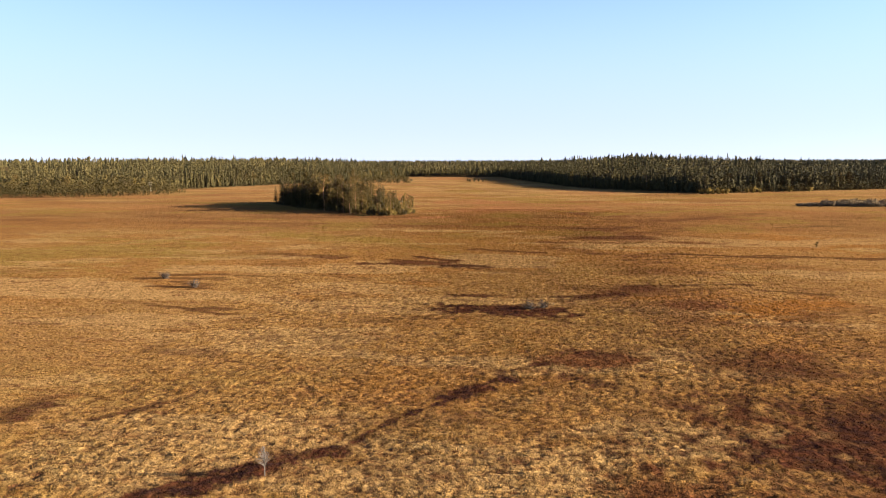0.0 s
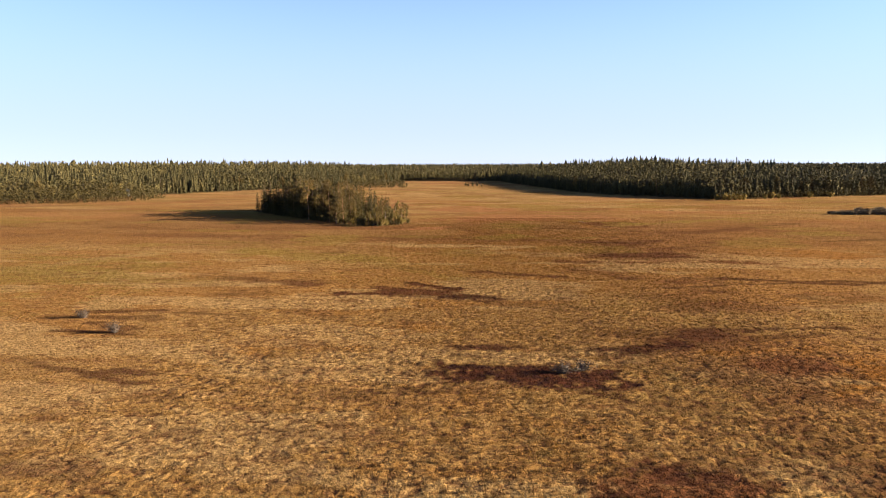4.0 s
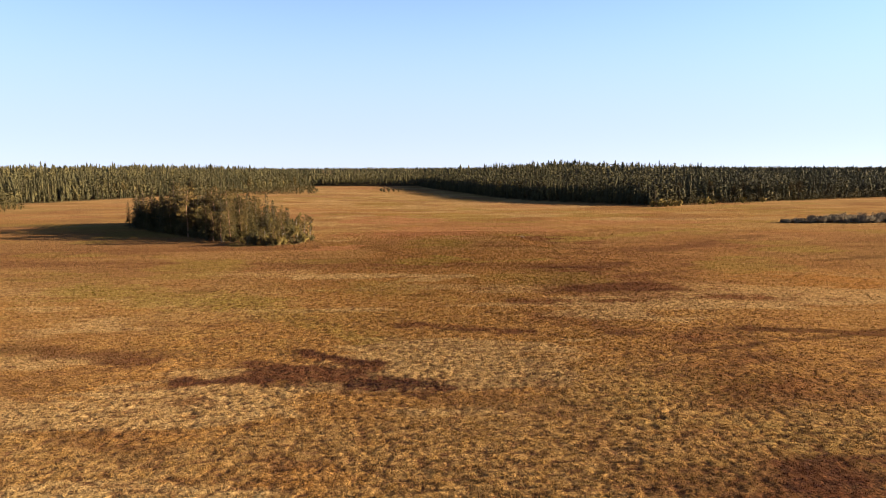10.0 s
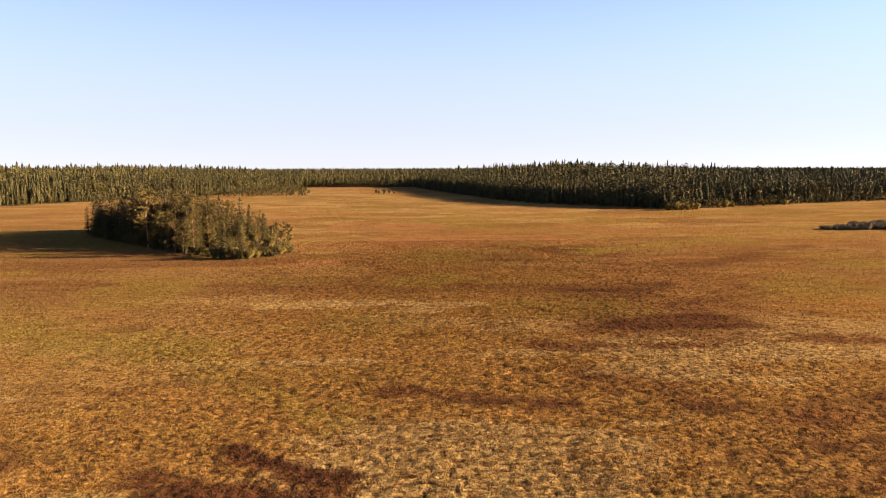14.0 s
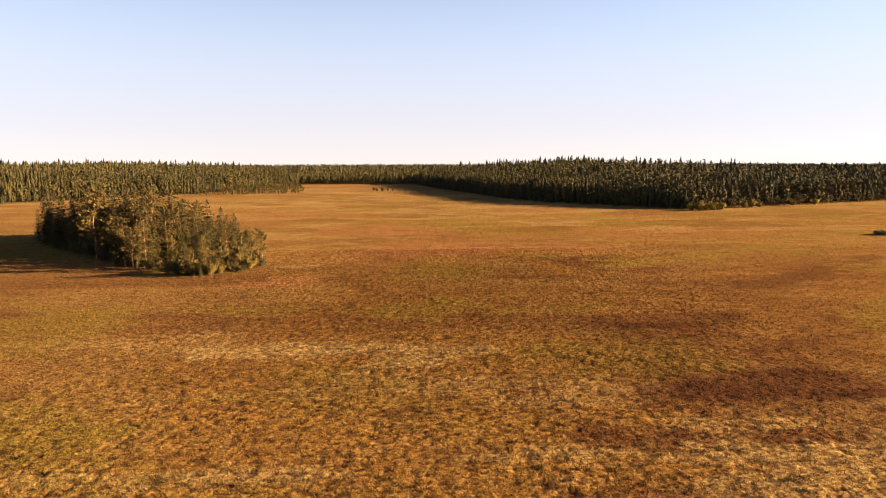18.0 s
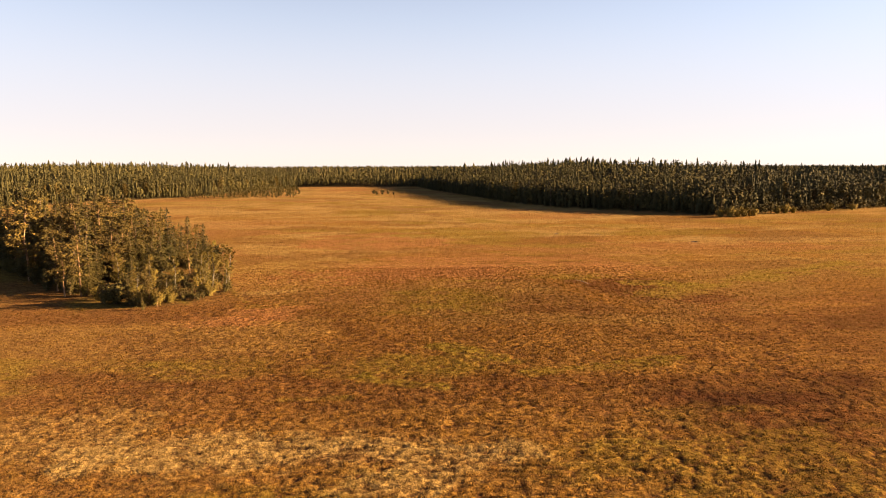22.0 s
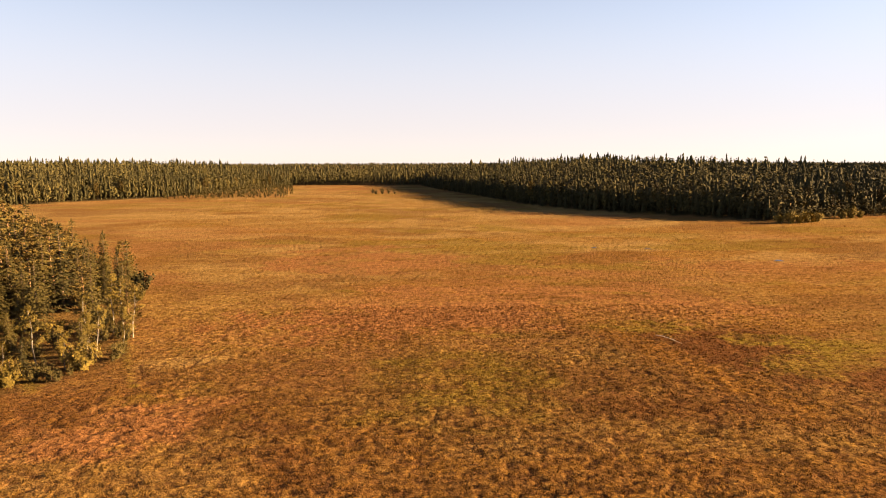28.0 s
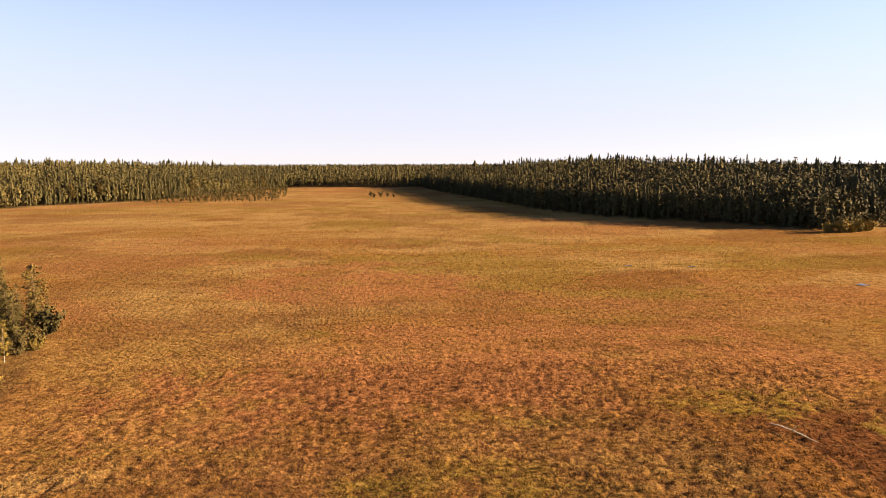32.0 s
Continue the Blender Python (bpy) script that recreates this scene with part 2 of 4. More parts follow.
# heath and moss laid wide here, partly to paint in the corner's falloff
strip("red", 14.0, 40.0, 24.0, 34.0, 6.0, 0.8)
strip("heath", 14.5, 39.0, 24.0, 33.0, 5.5, 0.85)
strip("red", 10.0, 31.0, 18.0, 28.0, 4.0, 0.8)
strip("heath", 15.0, 46.0, 27.0, 43.0, 3.5, 0.75)
strip("heath", 11.1, 46.9, 14.9, 39.3, 2.5, 0.6)
strip("red", 11.7, 41.7, 15.7, 41.5, 2.4, 0.8)
strip("heath", 12.2, 39.3, 13.4, 37.6, 0.8, 0.9)
strip("heath", 16.2, 43.0, 25.8, 45.7, 4.5, 0.65)
strip("heath", 27.5, 53.3, 29.0, 51.7, 2.8, 0.6)
strip("heath", 15.6, 35.6, 19.5, 34.0, 2.6, 0.6)
strip("heath", 9.4, 36.6, 14.2, 33.6, 2.1, 0.45)
strip("heath", -4.4, 72.1, 4.9, 71.0, 3.3, 0.95)
strip("heath", -10.2, 67.2, -4.5, 67.8, 1.0, 0.7)
strip("heath", 4.7, 68.4, 7.4, 66.7, 1.3, 0.7)
strip("heath", -4.1, 76.9, -0.5, 76.5, 0.9, 0.6)
strip("heath", 7.8, 77.4, 14.8, 81.1, 1.8, 0.7)
strip("heath", 9.0, 66.3, 18.7, 61.0, 2.5, 0.55)
strip("heath", 19.9, 109.4, 44.1, 116.0, 1.2, 0.7)
strip("heath", 44.1, 116.0, 62.1, 113.1, 1.8, 0.75)
strip("heath", 44.2, 181.3, 74.0, 204.9, 5.1, 0.45)
strip("heath", 20.7, 83.6, 29.8, 86.7, 1.1, 0.6)
strip("heath", 32.0, 85.4, 39.4, 82.7, 1.0, 0.7)
strip("heath", 30.3, 70.1, 41.8, 75.4, 2.5, 0.6)
strip("heath", 9.4, 62.0, 18.9, 57.1, 2.1, 0.6)
strip("heath", -49.2, 88.4, -37.6, 89.1, 1.3, 0.65)
strip("heath", -44.1, 83.3, -37.1, 82.5, 1.3, 0.75)
strip("heath", -41.8, 74.2, -35.5, 70.3, 0.7, 0.65)
strip("heath", -35.9, 71.2, -28.3, 68.1, 0.7, 0.75)
strip("heath", -27.1, 65.1, -23.6, 65.3, 0.6, 0.6)
strip("heath", -46.5, 63.1, -42.8, 62.9, 0.5, 0.6)
strip("heath", -55.1, 110.2, -28.4, 120.5, 1.9, 0.45)
strip("heath", -16.6, 104.2, -2.4, 101.1, 1.6, 0.6)
strip("heath", -24.5, 103.8, -14.7, 97.2, 0.8, 0.5)
strip("heath", -72.1, 92.7, -64.6, 95.8, 1.5, 0.5)
strip("heath", -27.6, 95.4, -18.0, 89.0, 0.8, 0.5)
strip("heath", -15.2, 48.9, -10.0, 48.6, 0.6, 0.5)
strip("heath", -20.4, 45.7, -15.0, 48.2, 0.6, 0.4)
strip("heath", 64.7, 164.4, 86.8, 168.2, 2.5, 0.5)
strip("orange", 26.9, 71.4, 38.1, 77.2, 4.6, 1)
strip("orange", 56.0, 145.1, 69.0, 126.0, 13.1, 0.8)
strip("orange", 32.8, 64.0, 35.7, 64.2, 1.8, 0.6)
strip("red", -139.1, 202.8, -106.8, 197.4, 6.8, 0.5)
strip("olive", -84.1, 108.5, -64.5, 118.5, 18.9, 0.7)
strip("pale", -77.0, 117.8, -64.5, 136.7, 4.5, 0.7)
strip("heath", -5.1, 79.2, 0.4, 79.9, 1.1, 0.85)
strip("heath", -5.0, 73.5, 3.2, 73.5, 1.9, 0.95)
strip("heath", 3.2, 73.2, 6.0, 71.4, 1.3, 0.9)
strip("heath", -10.9, 67.8, -4.5, 69.1, 0.5, 0.7)
strip("heath", -6.9, 69.2, -4.2, 70.1, 0.7, 0.8)
strip("heath", 7.8, 79.4, 14.6, 81.2, 1.5, 0.85)
strip("heath", 16.5, 86.7, 32.0, 88.7, 1.1, 0.75)
strip("heath", 9.1, 84.5, 18.9, 87.1, 1.4, 0.5)
strip("heath", 9.5, 75.7, 16.8, 72.5, 2.9, 0.55)
strip("red", 16.4, 71.6, 21.1, 70.1, 3.3, 0.6)
strip("heath", 10.8, 65.5, 18.2, 65.2, 1.5, 0.6)
strip("heath", -17.5, 107.4, -7.2, 103.3, 2.2, 0.6)
strip("red", -14.9, 105.4, -8.5, 104.4, 1.7, 0.8)
strip("heath", -7.2, 102.8, -2.4, 100.3, 1.3, 0.75)
strip("heath", -40.4, 115.5, -25.8, 108.1, 3.0, 0.5)
strip("red", -40.4, 115.5, -26.7, 108.8, 2.3, 0.6)
strip("heath", -45.3, 109.6, -37.2, 106.9, 2.3, 0.45)
strip("heath", -28.8, 94.8, -17.5, 90.2, 0.9, 0.55)
strip("heath", -46.2, 91.3, -38.0, 92.8, 0.8, 0.7)
strip("heath", -36.8, 91.6, -30.2, 91.2, 0.7, 0.65)
strip("heath", -42.5, 86.0, -38.2, 84.0, 1.7, 0.7)
strip("heath", -32.1, 71.3, -29.0, 70.5, 1.1, 0.75)
strip("heath", -12.3, 89.6, -7.3, 88.9, 0.8, 0.45)
strip("heath", -21.1, 81.6, -18.5, 81.7, 0.6, 0.5)
strip("heath", 13.1, 140.1, 29.2, 146.9, 4.4, 0.45)
strip("heath", 42.2, 179.5, 77.6, 206.3, 3.4, 0.55)
strip("heath", 16.7, 116.2, 30.2, 117.3, 1.7, 0.6)
strip("heath", 30.2, 117.3, 46.5, 113.4, 1.4, 0.75)
strip("heath", -3.8, 118.4, 9.3, 118.7, 1.0, 0.5)
strip("heath", 67.3, 164.9, 78.4, 167.8, 2.3, 0.6)
strip("heath", 28.2, 97.6, 38.3, 99.5, 1.3, 0.5)
strip("heath", -30.9, 76.5, -22.1, 73.1, 0.5, 0.4)
strip("red", -25.6, 77.3, -21.0, 82.8, 1.9, 0.4)
strip("orange", 16.1, 78.7, 27.1, 80.9, 1.0, 0.7)
strip("orange", -23.3, 78.6, -9.0, 86.2, 2.9, 0.5)
strip("heath", -7.1, 125.4, -3.3, 123.1, 1.0, 0.7)
strip("heath", -3.3, 122.8, 0.1, 118.6, 0.7, 0.75)
strip("heath", 0.1, 118.6, 8.6, 117.7, 1.0, 0.7)
strip("red", -4.7, 121.6, 8.1, 117.6, 1.6, 0.8)
strip("heath", -13.0, 111.5, -6.7, 107.4, 1.1, 0.75)
strip("red", -11.9, 110.4, -6.6, 107.0, 1.4, 0.9)
strip("heath", -16.5, 106.6, -7.1, 105.4, 0.9, 0.65)
strip("red", -16.9, 107.6, -9.7, 105.5, 1.1, 0.8)
strip("heath", -6.6, 102.4, -1.3, 101.2, 1.6, 0.85)
strip("heath", -21.2, 103.3, -15.0, 103.6, 1.1, 0.75)
strip("red", -21.0, 103.4, -15.0, 103.6, 1.4, 0.8)
strip("red", -27.6, 108.9, -25.1, 109.3, 1.3, 0.8)
strip("heath", -29.3, 112.0, -25.6, 111.0, 0.7, 0.5)
strip("heath", -21.4, 124.3, -15.3, 123.5, 1.0, 0.5)
strip("heath", -34.1, 125.1, -23.5, 121.3, 0.9, 0.5)
strip("heath", 17.1, 151.1, 35.6, 153.8, 3.6, 0.45)
strip("heath", 42.9, 180.1, 72.5, 198.3, 4.2, 0.5)
strip("red", 32.0, 134.6, 40.7, 133.0, 2.1, 0.8)
strip("red", 14.2, 139.0, 29.6, 134.0, 3.0, 0.6)
strip("red", 10.2, 124.8, 18.9, 116.5, 3.3, 0.6)
strip("heath", 22.8, 113.1, 30.8, 113.8, 1.2, 0.6)
strip("heath", 17.2, 108.6, 21.8, 109.0, 0.9, 0.45)
strip("heath", 3.4, 112.0, 15.6, 109.2, 2.1, 0.4)
strip("olive", -46.8, 142.6, -23.3, 133.6, 5.6, 0.7)
strip("olive", -22.8, 131.8, -7.3, 114.9, 2.6, 0.5)
strip("pale", -7.2, 145.8, 3.8, 152.1, 1.8, 0.7)
strip("pale", -0.6, 108.3, 5.6, 105.0, 1.4, 0.5)
strip("rose", -21.2, 251.2, 3.0, 252.6, 6.2, 0.8)
strip("rose", -15.1, 212.4, 32.6, 220.2, 7.9, 0.6)
strip("rose", 39.4, 249.4, 75.3, 242.7, 7.1, 0.6)
strip("rose", -15.4, 214.5, 8.7, 217.0, 7.1, 0.9)
strip("rose", -18.1, 260.6, 3.2, 261.6, 4.8, 0.7)
strip("red", -8.0, 141.5, -4.5, 142.5, 0.7, 0.8)
strip("red", -21.6, 138.9, -18.7, 138.0, 0.6, 0.7)
strip("red", 15.8, 146.3, 30.7, 150.9, 4.4, 0.8)
strip("heath", 15.6, 145.7, 30.2, 150.2, 2.7, 0.4)
strip("heath", 14.7, 138.5, 29.8, 142.0, 2.4, 0.45)
strip("red", 9.0, 132.7, 22.8, 132.4, 2.0, 0.8)
strip("heath", 14.6, 131.9, 22.4, 131.8, 1.2, 0.45)
strip("heath", 46.5, 185.2, 67.4, 194.4, 2.9, 0.4)
strip("red", 45.7, 185.2, 66.4, 192.9, 4.1, 0.7)
strip("red", 28.9, 167.6, 47.3, 166.4, 4.4, 0.6)
strip("olive", 8.2, 166.4, 20.7, 169.7, 1.5, 0.7)
strip("olive", 29.3, 197.0, 69.0, 222.0, 3.1, 0.7)
strip("orange", 15.7, 218.0, 23.6, 188.9, 2.6, 0.6)
strip("olive", -10.3, 161.4, -5.6, 161.1, 0.8, 0.6)
strip("pale", -18.4, 152.8, 4.3, 152.1, 2.7, 0.8)
strip("pale", -35.1, 155.7, -19.9, 156.4, 3.4, 0.5)
strip("heath", 9.2, 162.7, 12.8, 161.6, 1.1, 0.4)
strip("heath", -3.6, 164.8, 0.1, 162.8, 0.8, 0.4)
strip("red", -38.9, 172.5, -16.9, 168.5, 2.4, 0.5)
strip("rose", -20.7, 184.8, -16.8, 188.3, 3.5, 1)
strip("rose", -17.2, 189.6, -13.6, 191.3, 2.3, 0.8)
strip("rose", -10.3, 210.4, 11.8, 220.4, 5.2, 0.9)
strip("rose", -3.5, 231.0, 29.8, 229.3, 2.7, 0.7)
strip("rose", -22.4, 268.3, -4.4, 274.2, 3.5, 0.7)
strip("olive", 18.3, 215.9, 24.3, 211.7, 3.3, 0.8)
strip("olive", 29.4, 205.4, 33.8, 203.6, 2.3, 0.9)
strip("olive", 1.7, 174.2, 6.6, 169.9, 1.3, 0.9)
strip("olive", -4.7, 165.4, 0.8, 163.4, 1.2, 0.8)
strip("pale", -22.1, 199.6, -16.3, 201.8, 1.6, 0.6)
strip("olive", -27.3, 208.8, -20.8, 195.4, 0.5, 0.5)
strip("heath", -5.4, 176.8, -2.2, 172.6, 0.5, 0.35)
strip("heath", 8.8, 195.4, 12.8, 191.3, 0.7, 0.35)
strip("heath", 11.3, 176.1, 15.7, 174.2, 0.7, 0.4)
strip("heath", -4.8, 164.3, -1.4, 162.9, 0.5, 0.4)
strip("red", -28.8, 178.3, -8.9, 167.9, 4.1, 0.5)
strip("red", -8.8, 185.4, -0.2, 167.5, 1.4, 0.6)
strip("red", 7.3, 167.1, 15.0, 163.2, 1.8, 0.7)
strip("red", 11.2, 184.3, 21.5, 176.7, 2.1, 0.5)
strip("heath", 27.0, 183.4, 27.1, 169.2, 2.1, 0.3)
strip("olive", -33.7, 201.8, -27.3, 194.6, 0.9, 0.8)
strip("rose", -19.7, 189.0, -16.8, 191.3, 2.4, 1)
strip("rose", -20.3, 184.0, -17.9, 185.4, 1.3, 0.8)
strip("rose", -12.1, 205.7, 0.9, 215.9, 3.3, 0.6)
strip("rose", 11.6, 220.8, 27.1, 218.5, 1.5, 0.6)
strip("olive", 17.2, 211.3, 22.4, 208.8, 2.7, 0.7)
strip("olive", 31.2, 204.3, 33.4, 203.6, 0.8, 0.6)
strip("rose", -21.1, 258.2, -3.0, 264.1, 2.1, 0.8)
strip("pale", -6.4, 267.9, 2.8, 268.4, 3.2, 0.9)
strip("rose", -1.7, 227.6, 11.0, 229.0, 1.3, 0.8)
strip("rose", 16.1, 226.7, 30.2, 220.7, 1.3, 0.8)
strip("rose", -8.0, 221.0, 3.9, 218.5, 2.2, 0.7)
strip("olive", 18.5, 214.5, 23.2, 211.6, 2.3, 0.8)
strip("olive", 18.5, 228.6, 28.0, 227.1, 1.0, 0.8)
strip("olive", 15.6, 251.3, 21.8, 248.0, 1.4, 0.6)
strip("heath", -16.0, 249.4, -5.4, 242.3, 2.5, 0.35)
strip("heath", 0.1, 236.5, 5.5, 238.9, 1.4, 0.35)
strip("heath", -20.5, 233.2, -18.5, 238.0, 0.6, 0.35)
strip("red", -83.1, 307.1, -38.1, 274.2, 4.0, 0.5)
strip("red", -20.7, 214.0, -7.4, 204.2, 2.3, 0.5)
strip("olive", -19.8, 204.8, -9.9, 204.3, 1.5, 0.5)
strip("olive", -1.4, 210.9, 9.0, 206.6, 1.8, 0.5)
strip("heath", 19.5, 207.9, 25.4, 202.7, 2.3, 0.3)

# deer paths
strip("heath", -40.4, 246.4, -30.8, 233.8, 0.25, 0.6)
strip("heath", -30.8, 233.8, -27.4, 225.6, 0.25, 0.6)
strip("heath", -21.5, 227.1, -16.1, 216.2, 0.25, 0.6)
strip("heath", -16.1, 216.2, -11.4, 204.4, 0.25, 0.6)
strip("heath", -11.4, 204.4, -9.9, 199.8, 0.25, 0.6)

RIGHT_WOOD = [(95, 321), (77, 341), (56, 362), (42, 393), (29, 464), (13, 540), (4, 606), (60, 760), (900, 1100), (900, 560),
              (300, 410), (216, 378), (157, 350), (126, 338)]
LEFT_WOOD = [(-900, 320), (-300, 300), (-222, 312), (-182, 340), (-166, 372), (-150, 402), (-132, 436), (-112, 462), (-100, 520),
             (-82, 600), (-80, 720), (-900, 1100)]
FAR_WOOD = [(-84, 606), (-40, 612), (0, 608), (12, 612), (80, 800), (-80, 800)]
ISLAND = [(-27, 195), (-31, 192.5), (-42, 197.5), (-53, 210), (-69, 228), (-81, 244), (-78, 254), (-66, 256), (-52, 250), (-37, 239), (-28, 215), (-24, 202)]


def inside(x, y, poly):
    odd = np.zeros(np.shape(x), bool)
    for (ax, ay), (bx, by) in zip(poly, poly[1:] + poly[:1]):
        odd ^= ((ay > y) != (by > y)) & (x < (bx - ax) * (y - ay) / (by - ay + 1e-9) + ax)
    return odd


def edge_distance(x, y, poly):
    best = np.full(np.shape(x), 1e9)
    for (ax, ay), (bx, by) in zip(poly, poly[1:] + poly[:1]):
        ux, uy = bx - ax, by - ay
        t = np.clip(((x - ax) * ux + (y - ay) * uy) / (ux * ux + uy * uy), 0, 1)
        best = np.minimum(best, np.hypot(x - ax - t * ux, y - ay - t * uy))
    return best


def covers(x, y):
    """Shares of heath, red moss and olive sedge, then of orange sedge, pale straw and rosy grass. Some are shifted to
    stand in for shade and haze.
    """
    warp = fractal(x, y, 7.0, 5) - 0.5
    warp2 = fractal(x, y, 1.6, 15) - 0.5
    warp3 = fractal(x, y, 0.7, 25, 2) - 0.5
    out = {k: np.zeros(x.shape) for k in ("heath", "red", "olive", "orange", "pale", "rose")}
    for kind, x0, y0, x1, y1, half, share in STRIPS:
        ux, uy = x1 - x0, y1 - y0
        near = (np.abs(x - (x0 + x1) / 2) < abs(ux) / 2 + half * 3) & (np.abs(y - (y0 + y1) / 2) < abs(uy) / 2 + half * 3)
        if not near.any():
            continue
        px, py = x[near], y[near]
        t = np.clip(((px - x0) * ux + (py - y0) * uy) / (ux * ux + uy * uy + 1e-6), 0, 1)
        d = np.hypot(px - x0 - t * ux, py - y0 - t * uy) / half
        loose = 0.85
        v = np.clip((1.25 - d + 1.7 * warp[near] + 1.7 * warp2[near] + 0.9 * warp3[near]) / loose, 0, 1) * share
        out[kind][near] = np.maximum(out[kind][near], v)
    n1, n2, n3 = fractal(x, y * 1.8, 26.0, 31), fractal(x * 0.7, y * 2.0, 13.0, 47), fractal(x, y, 3.0, 61)
    late = np.clip((y - 120) / 45, 0, 1)
    heath = np.clip((n2 + 0.5 * (n3 - 0.5) - 0.60) * 5, 0, 1) * (0.42 - 0.1 * late)
    heath = np.maximum(heath, 0.75 * out["heath"]) * (1 - 0.7 * out["pale"])
    red = np.maximum(np.clip((n1 + 0.3 * (n3 - 0.5) - 0.50) * 4, 0, 0.45) * (0.35 + 0.65 * late), out["red"])
    # extra red and heath eastward; part stands for backlit shade and lens falloff
    east_dark = np.clip((x - 7 + 16 * warp) / 12, 0, 1) * np.clip((270 - y) / 50, 0, 1) * np.clip((52 - x + 40 * warp) / 24, 0, 1) * np.clip(4.0 * (n1 - 0.28), 0.3, 1)
    red = np.maximum(red, east_dark * np.clip(0.72 + 2.0 * (n1 - 0.5), 0.5, 0.9))
    red = np.maximum(red, np.clip((y - 135) / 30, 0, 1) * np.clip((228 - y) / 40, 0, 1) * np.clip(0.52 + 1.5 * (n2 - 0.5), 0.35, 0.7))
    heath = np.maximum(heath, east_dark * (np.clip(0.36 + 1.6 * (n2 - 0.5), 0.2, 0.52) + 0.22 * np.clip((58 - y) / 15, 0, 1)) * (1 - 0.5 * np.clip((y - 175) / 30, 0, 1)) * (1 - out["pale"]) * (1 - out["orange"]))
    olive = np.maximum(np.clip((fractal(x, y * 1.6, 18.0, 77) - 0.54) * 5, 0, 0.6) * (0.4 + 0.6 * late), out["olive"])
    orange = np.maximum(np.clip((fractal(x, y * 1.4, 30.0, 91) - 0.48) * 4, 0, 0.4), out["orange"])
    pale = np.maximum(np.clip((fractal(x * 0.6, y * 1.7, 11.0, 113) - 0.51) * 6, 0, 0.7) * (1 - 0.8 * np.clip((y - 130) / 30, 0, 1) * np.clip((262 - y) / 50, 0, 1)), out["pale"])
    rose = np.maximum(np.clip((fractal(x * 0.6, y * 1.5, 24.0, 131) - 0.54) * 5, 0, 0.5) * (0.2 + 0.8 * np.clip((y - 170) / 60, 0, 1)), out["rose"])
    kept = np.maximum(np.maximum(out["olive"], out["rose"]), np.maximum(out["pale"], out["orange"]))
    red = red * (1 - 0.75 * kept)
    # far bog coloured paler in place of haze and sunlit stalk tips
    far_haze = np.clip((y - 230) / 120, 0, 1)
    pale = np.maximum(pale, far_haze * np.clip(0.5 + 2.2 * (n2 - 0.5), 0.25, 0.85))
    return heath, red, olive, orange, pale, rose


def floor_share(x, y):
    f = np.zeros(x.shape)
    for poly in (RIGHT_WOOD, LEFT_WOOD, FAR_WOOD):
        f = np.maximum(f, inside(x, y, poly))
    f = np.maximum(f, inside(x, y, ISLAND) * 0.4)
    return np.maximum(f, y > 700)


def hill(x, y):
    """The woods stand on low rises; the bog itself is level."""
    z = np.zeros(np.shape(x))
    for poly, rise, run in ((RIGHT_WOOD, 8.0, 105.0), (LEFT_WOOD, 6.5, 115.0), (FAR_WOOD, 2.0, 120.0)):
        d = np.clip(edge_distance(x, y, poly) / run, 0, 1) * inside(x, y, poly)
        z = z + rise * d * (2 - d)
    return z * np.clip(1.0 - (np.asarray(x) - 150) / 110, 0.25, 1.0)


# ---- the ground: one sheet, fine where the camera passes, out to the horizon ----
def spread(a, b, step, far, before, after):
    """Even steps from a to b, then steps that grow out to far on both sides."""
    mid = list(np.arange(a, b + step / 2, step))
    lo, hi = [a], [b]
    for line, way, grow in ((lo, -1, before), (hi, 1, after)):
        s = step
        while abs(line[-1]) < far:
            s *= grow
            line.append(line[-1] + way * s)
    return np.array(lo[:0:-1] + mid + hi[1:])


gx, gy = spread(-24, 30, 0.20, 4200, 1.06, 1.06), spread(28, 212, 0.22, 4200, 1.16, 1.036)
X, Y = [a.ravel() for a in np.meshgrid(gx, gy)]
heath, red, olive, orange, pale, rose = covers(X, Y)
sx, sy = np.meshgrid(np.gradient(gx), np.gradient(gy))
finely = np.clip(1.8 - np.maximum(sx, sy).ravel() / 0.5, 0, 1)
wild = np.clip(1 - np.hypot(np.maximum(np.abs(X) - 70, 0), np.maximum(np.abs(Y - 130) - 130, 0)) / 120, 0, 1)
stirx, stiry = 0.5 * (value_noise(X, Y, 0.8, 201) - 0.5), 0.5 * (value_noise(X, Y, 0.8, 202) - 0.5)
tuss = lumps(X + stirx, Y + stiry, 0.60, 3)
small = lumps(X + 5 - stiry, Y + stirx, 0.40, 9)
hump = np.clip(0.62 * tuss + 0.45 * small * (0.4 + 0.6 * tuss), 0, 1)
litter_shade = np.clip((0.45 - hump) / 0.45, 0, 1)
rough = finely * (0.7 + 0.6 * value_noise(X, Y, 6.0, 203))
Z = wild * (rough * (0.09 * hump - 0.04) + 0.05 * (fractal(X, Y, 2.6, 205, 2) - 0.5) + 0.24 * (fractal(X, Y, 9.0, 21) - 0.5) - 0.10)
Z = Z + hill(X, Y)
nx, ny = len(gx), len(gy)
ids = np.arange(nx * ny).reshape(ny, nx)
quads = np.stack([ids[:-1, :-1], ids[:-1, 1:], ids[1:, 1:], ids[1:, :-1]], -1).reshape(-1, 4)
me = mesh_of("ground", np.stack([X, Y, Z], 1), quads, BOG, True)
put_values(me, "cover", np.stack([heath, red, olive], 1))
put_values(me, "tone", np.stack([orange, floor_share(X, Y), finely * litter_shade + (1 - finely) * litter_shade[finely > 0.9].mean()], 1))
put_values(me, "grass", np.stack([pale, rose, 0 * rose], 1))
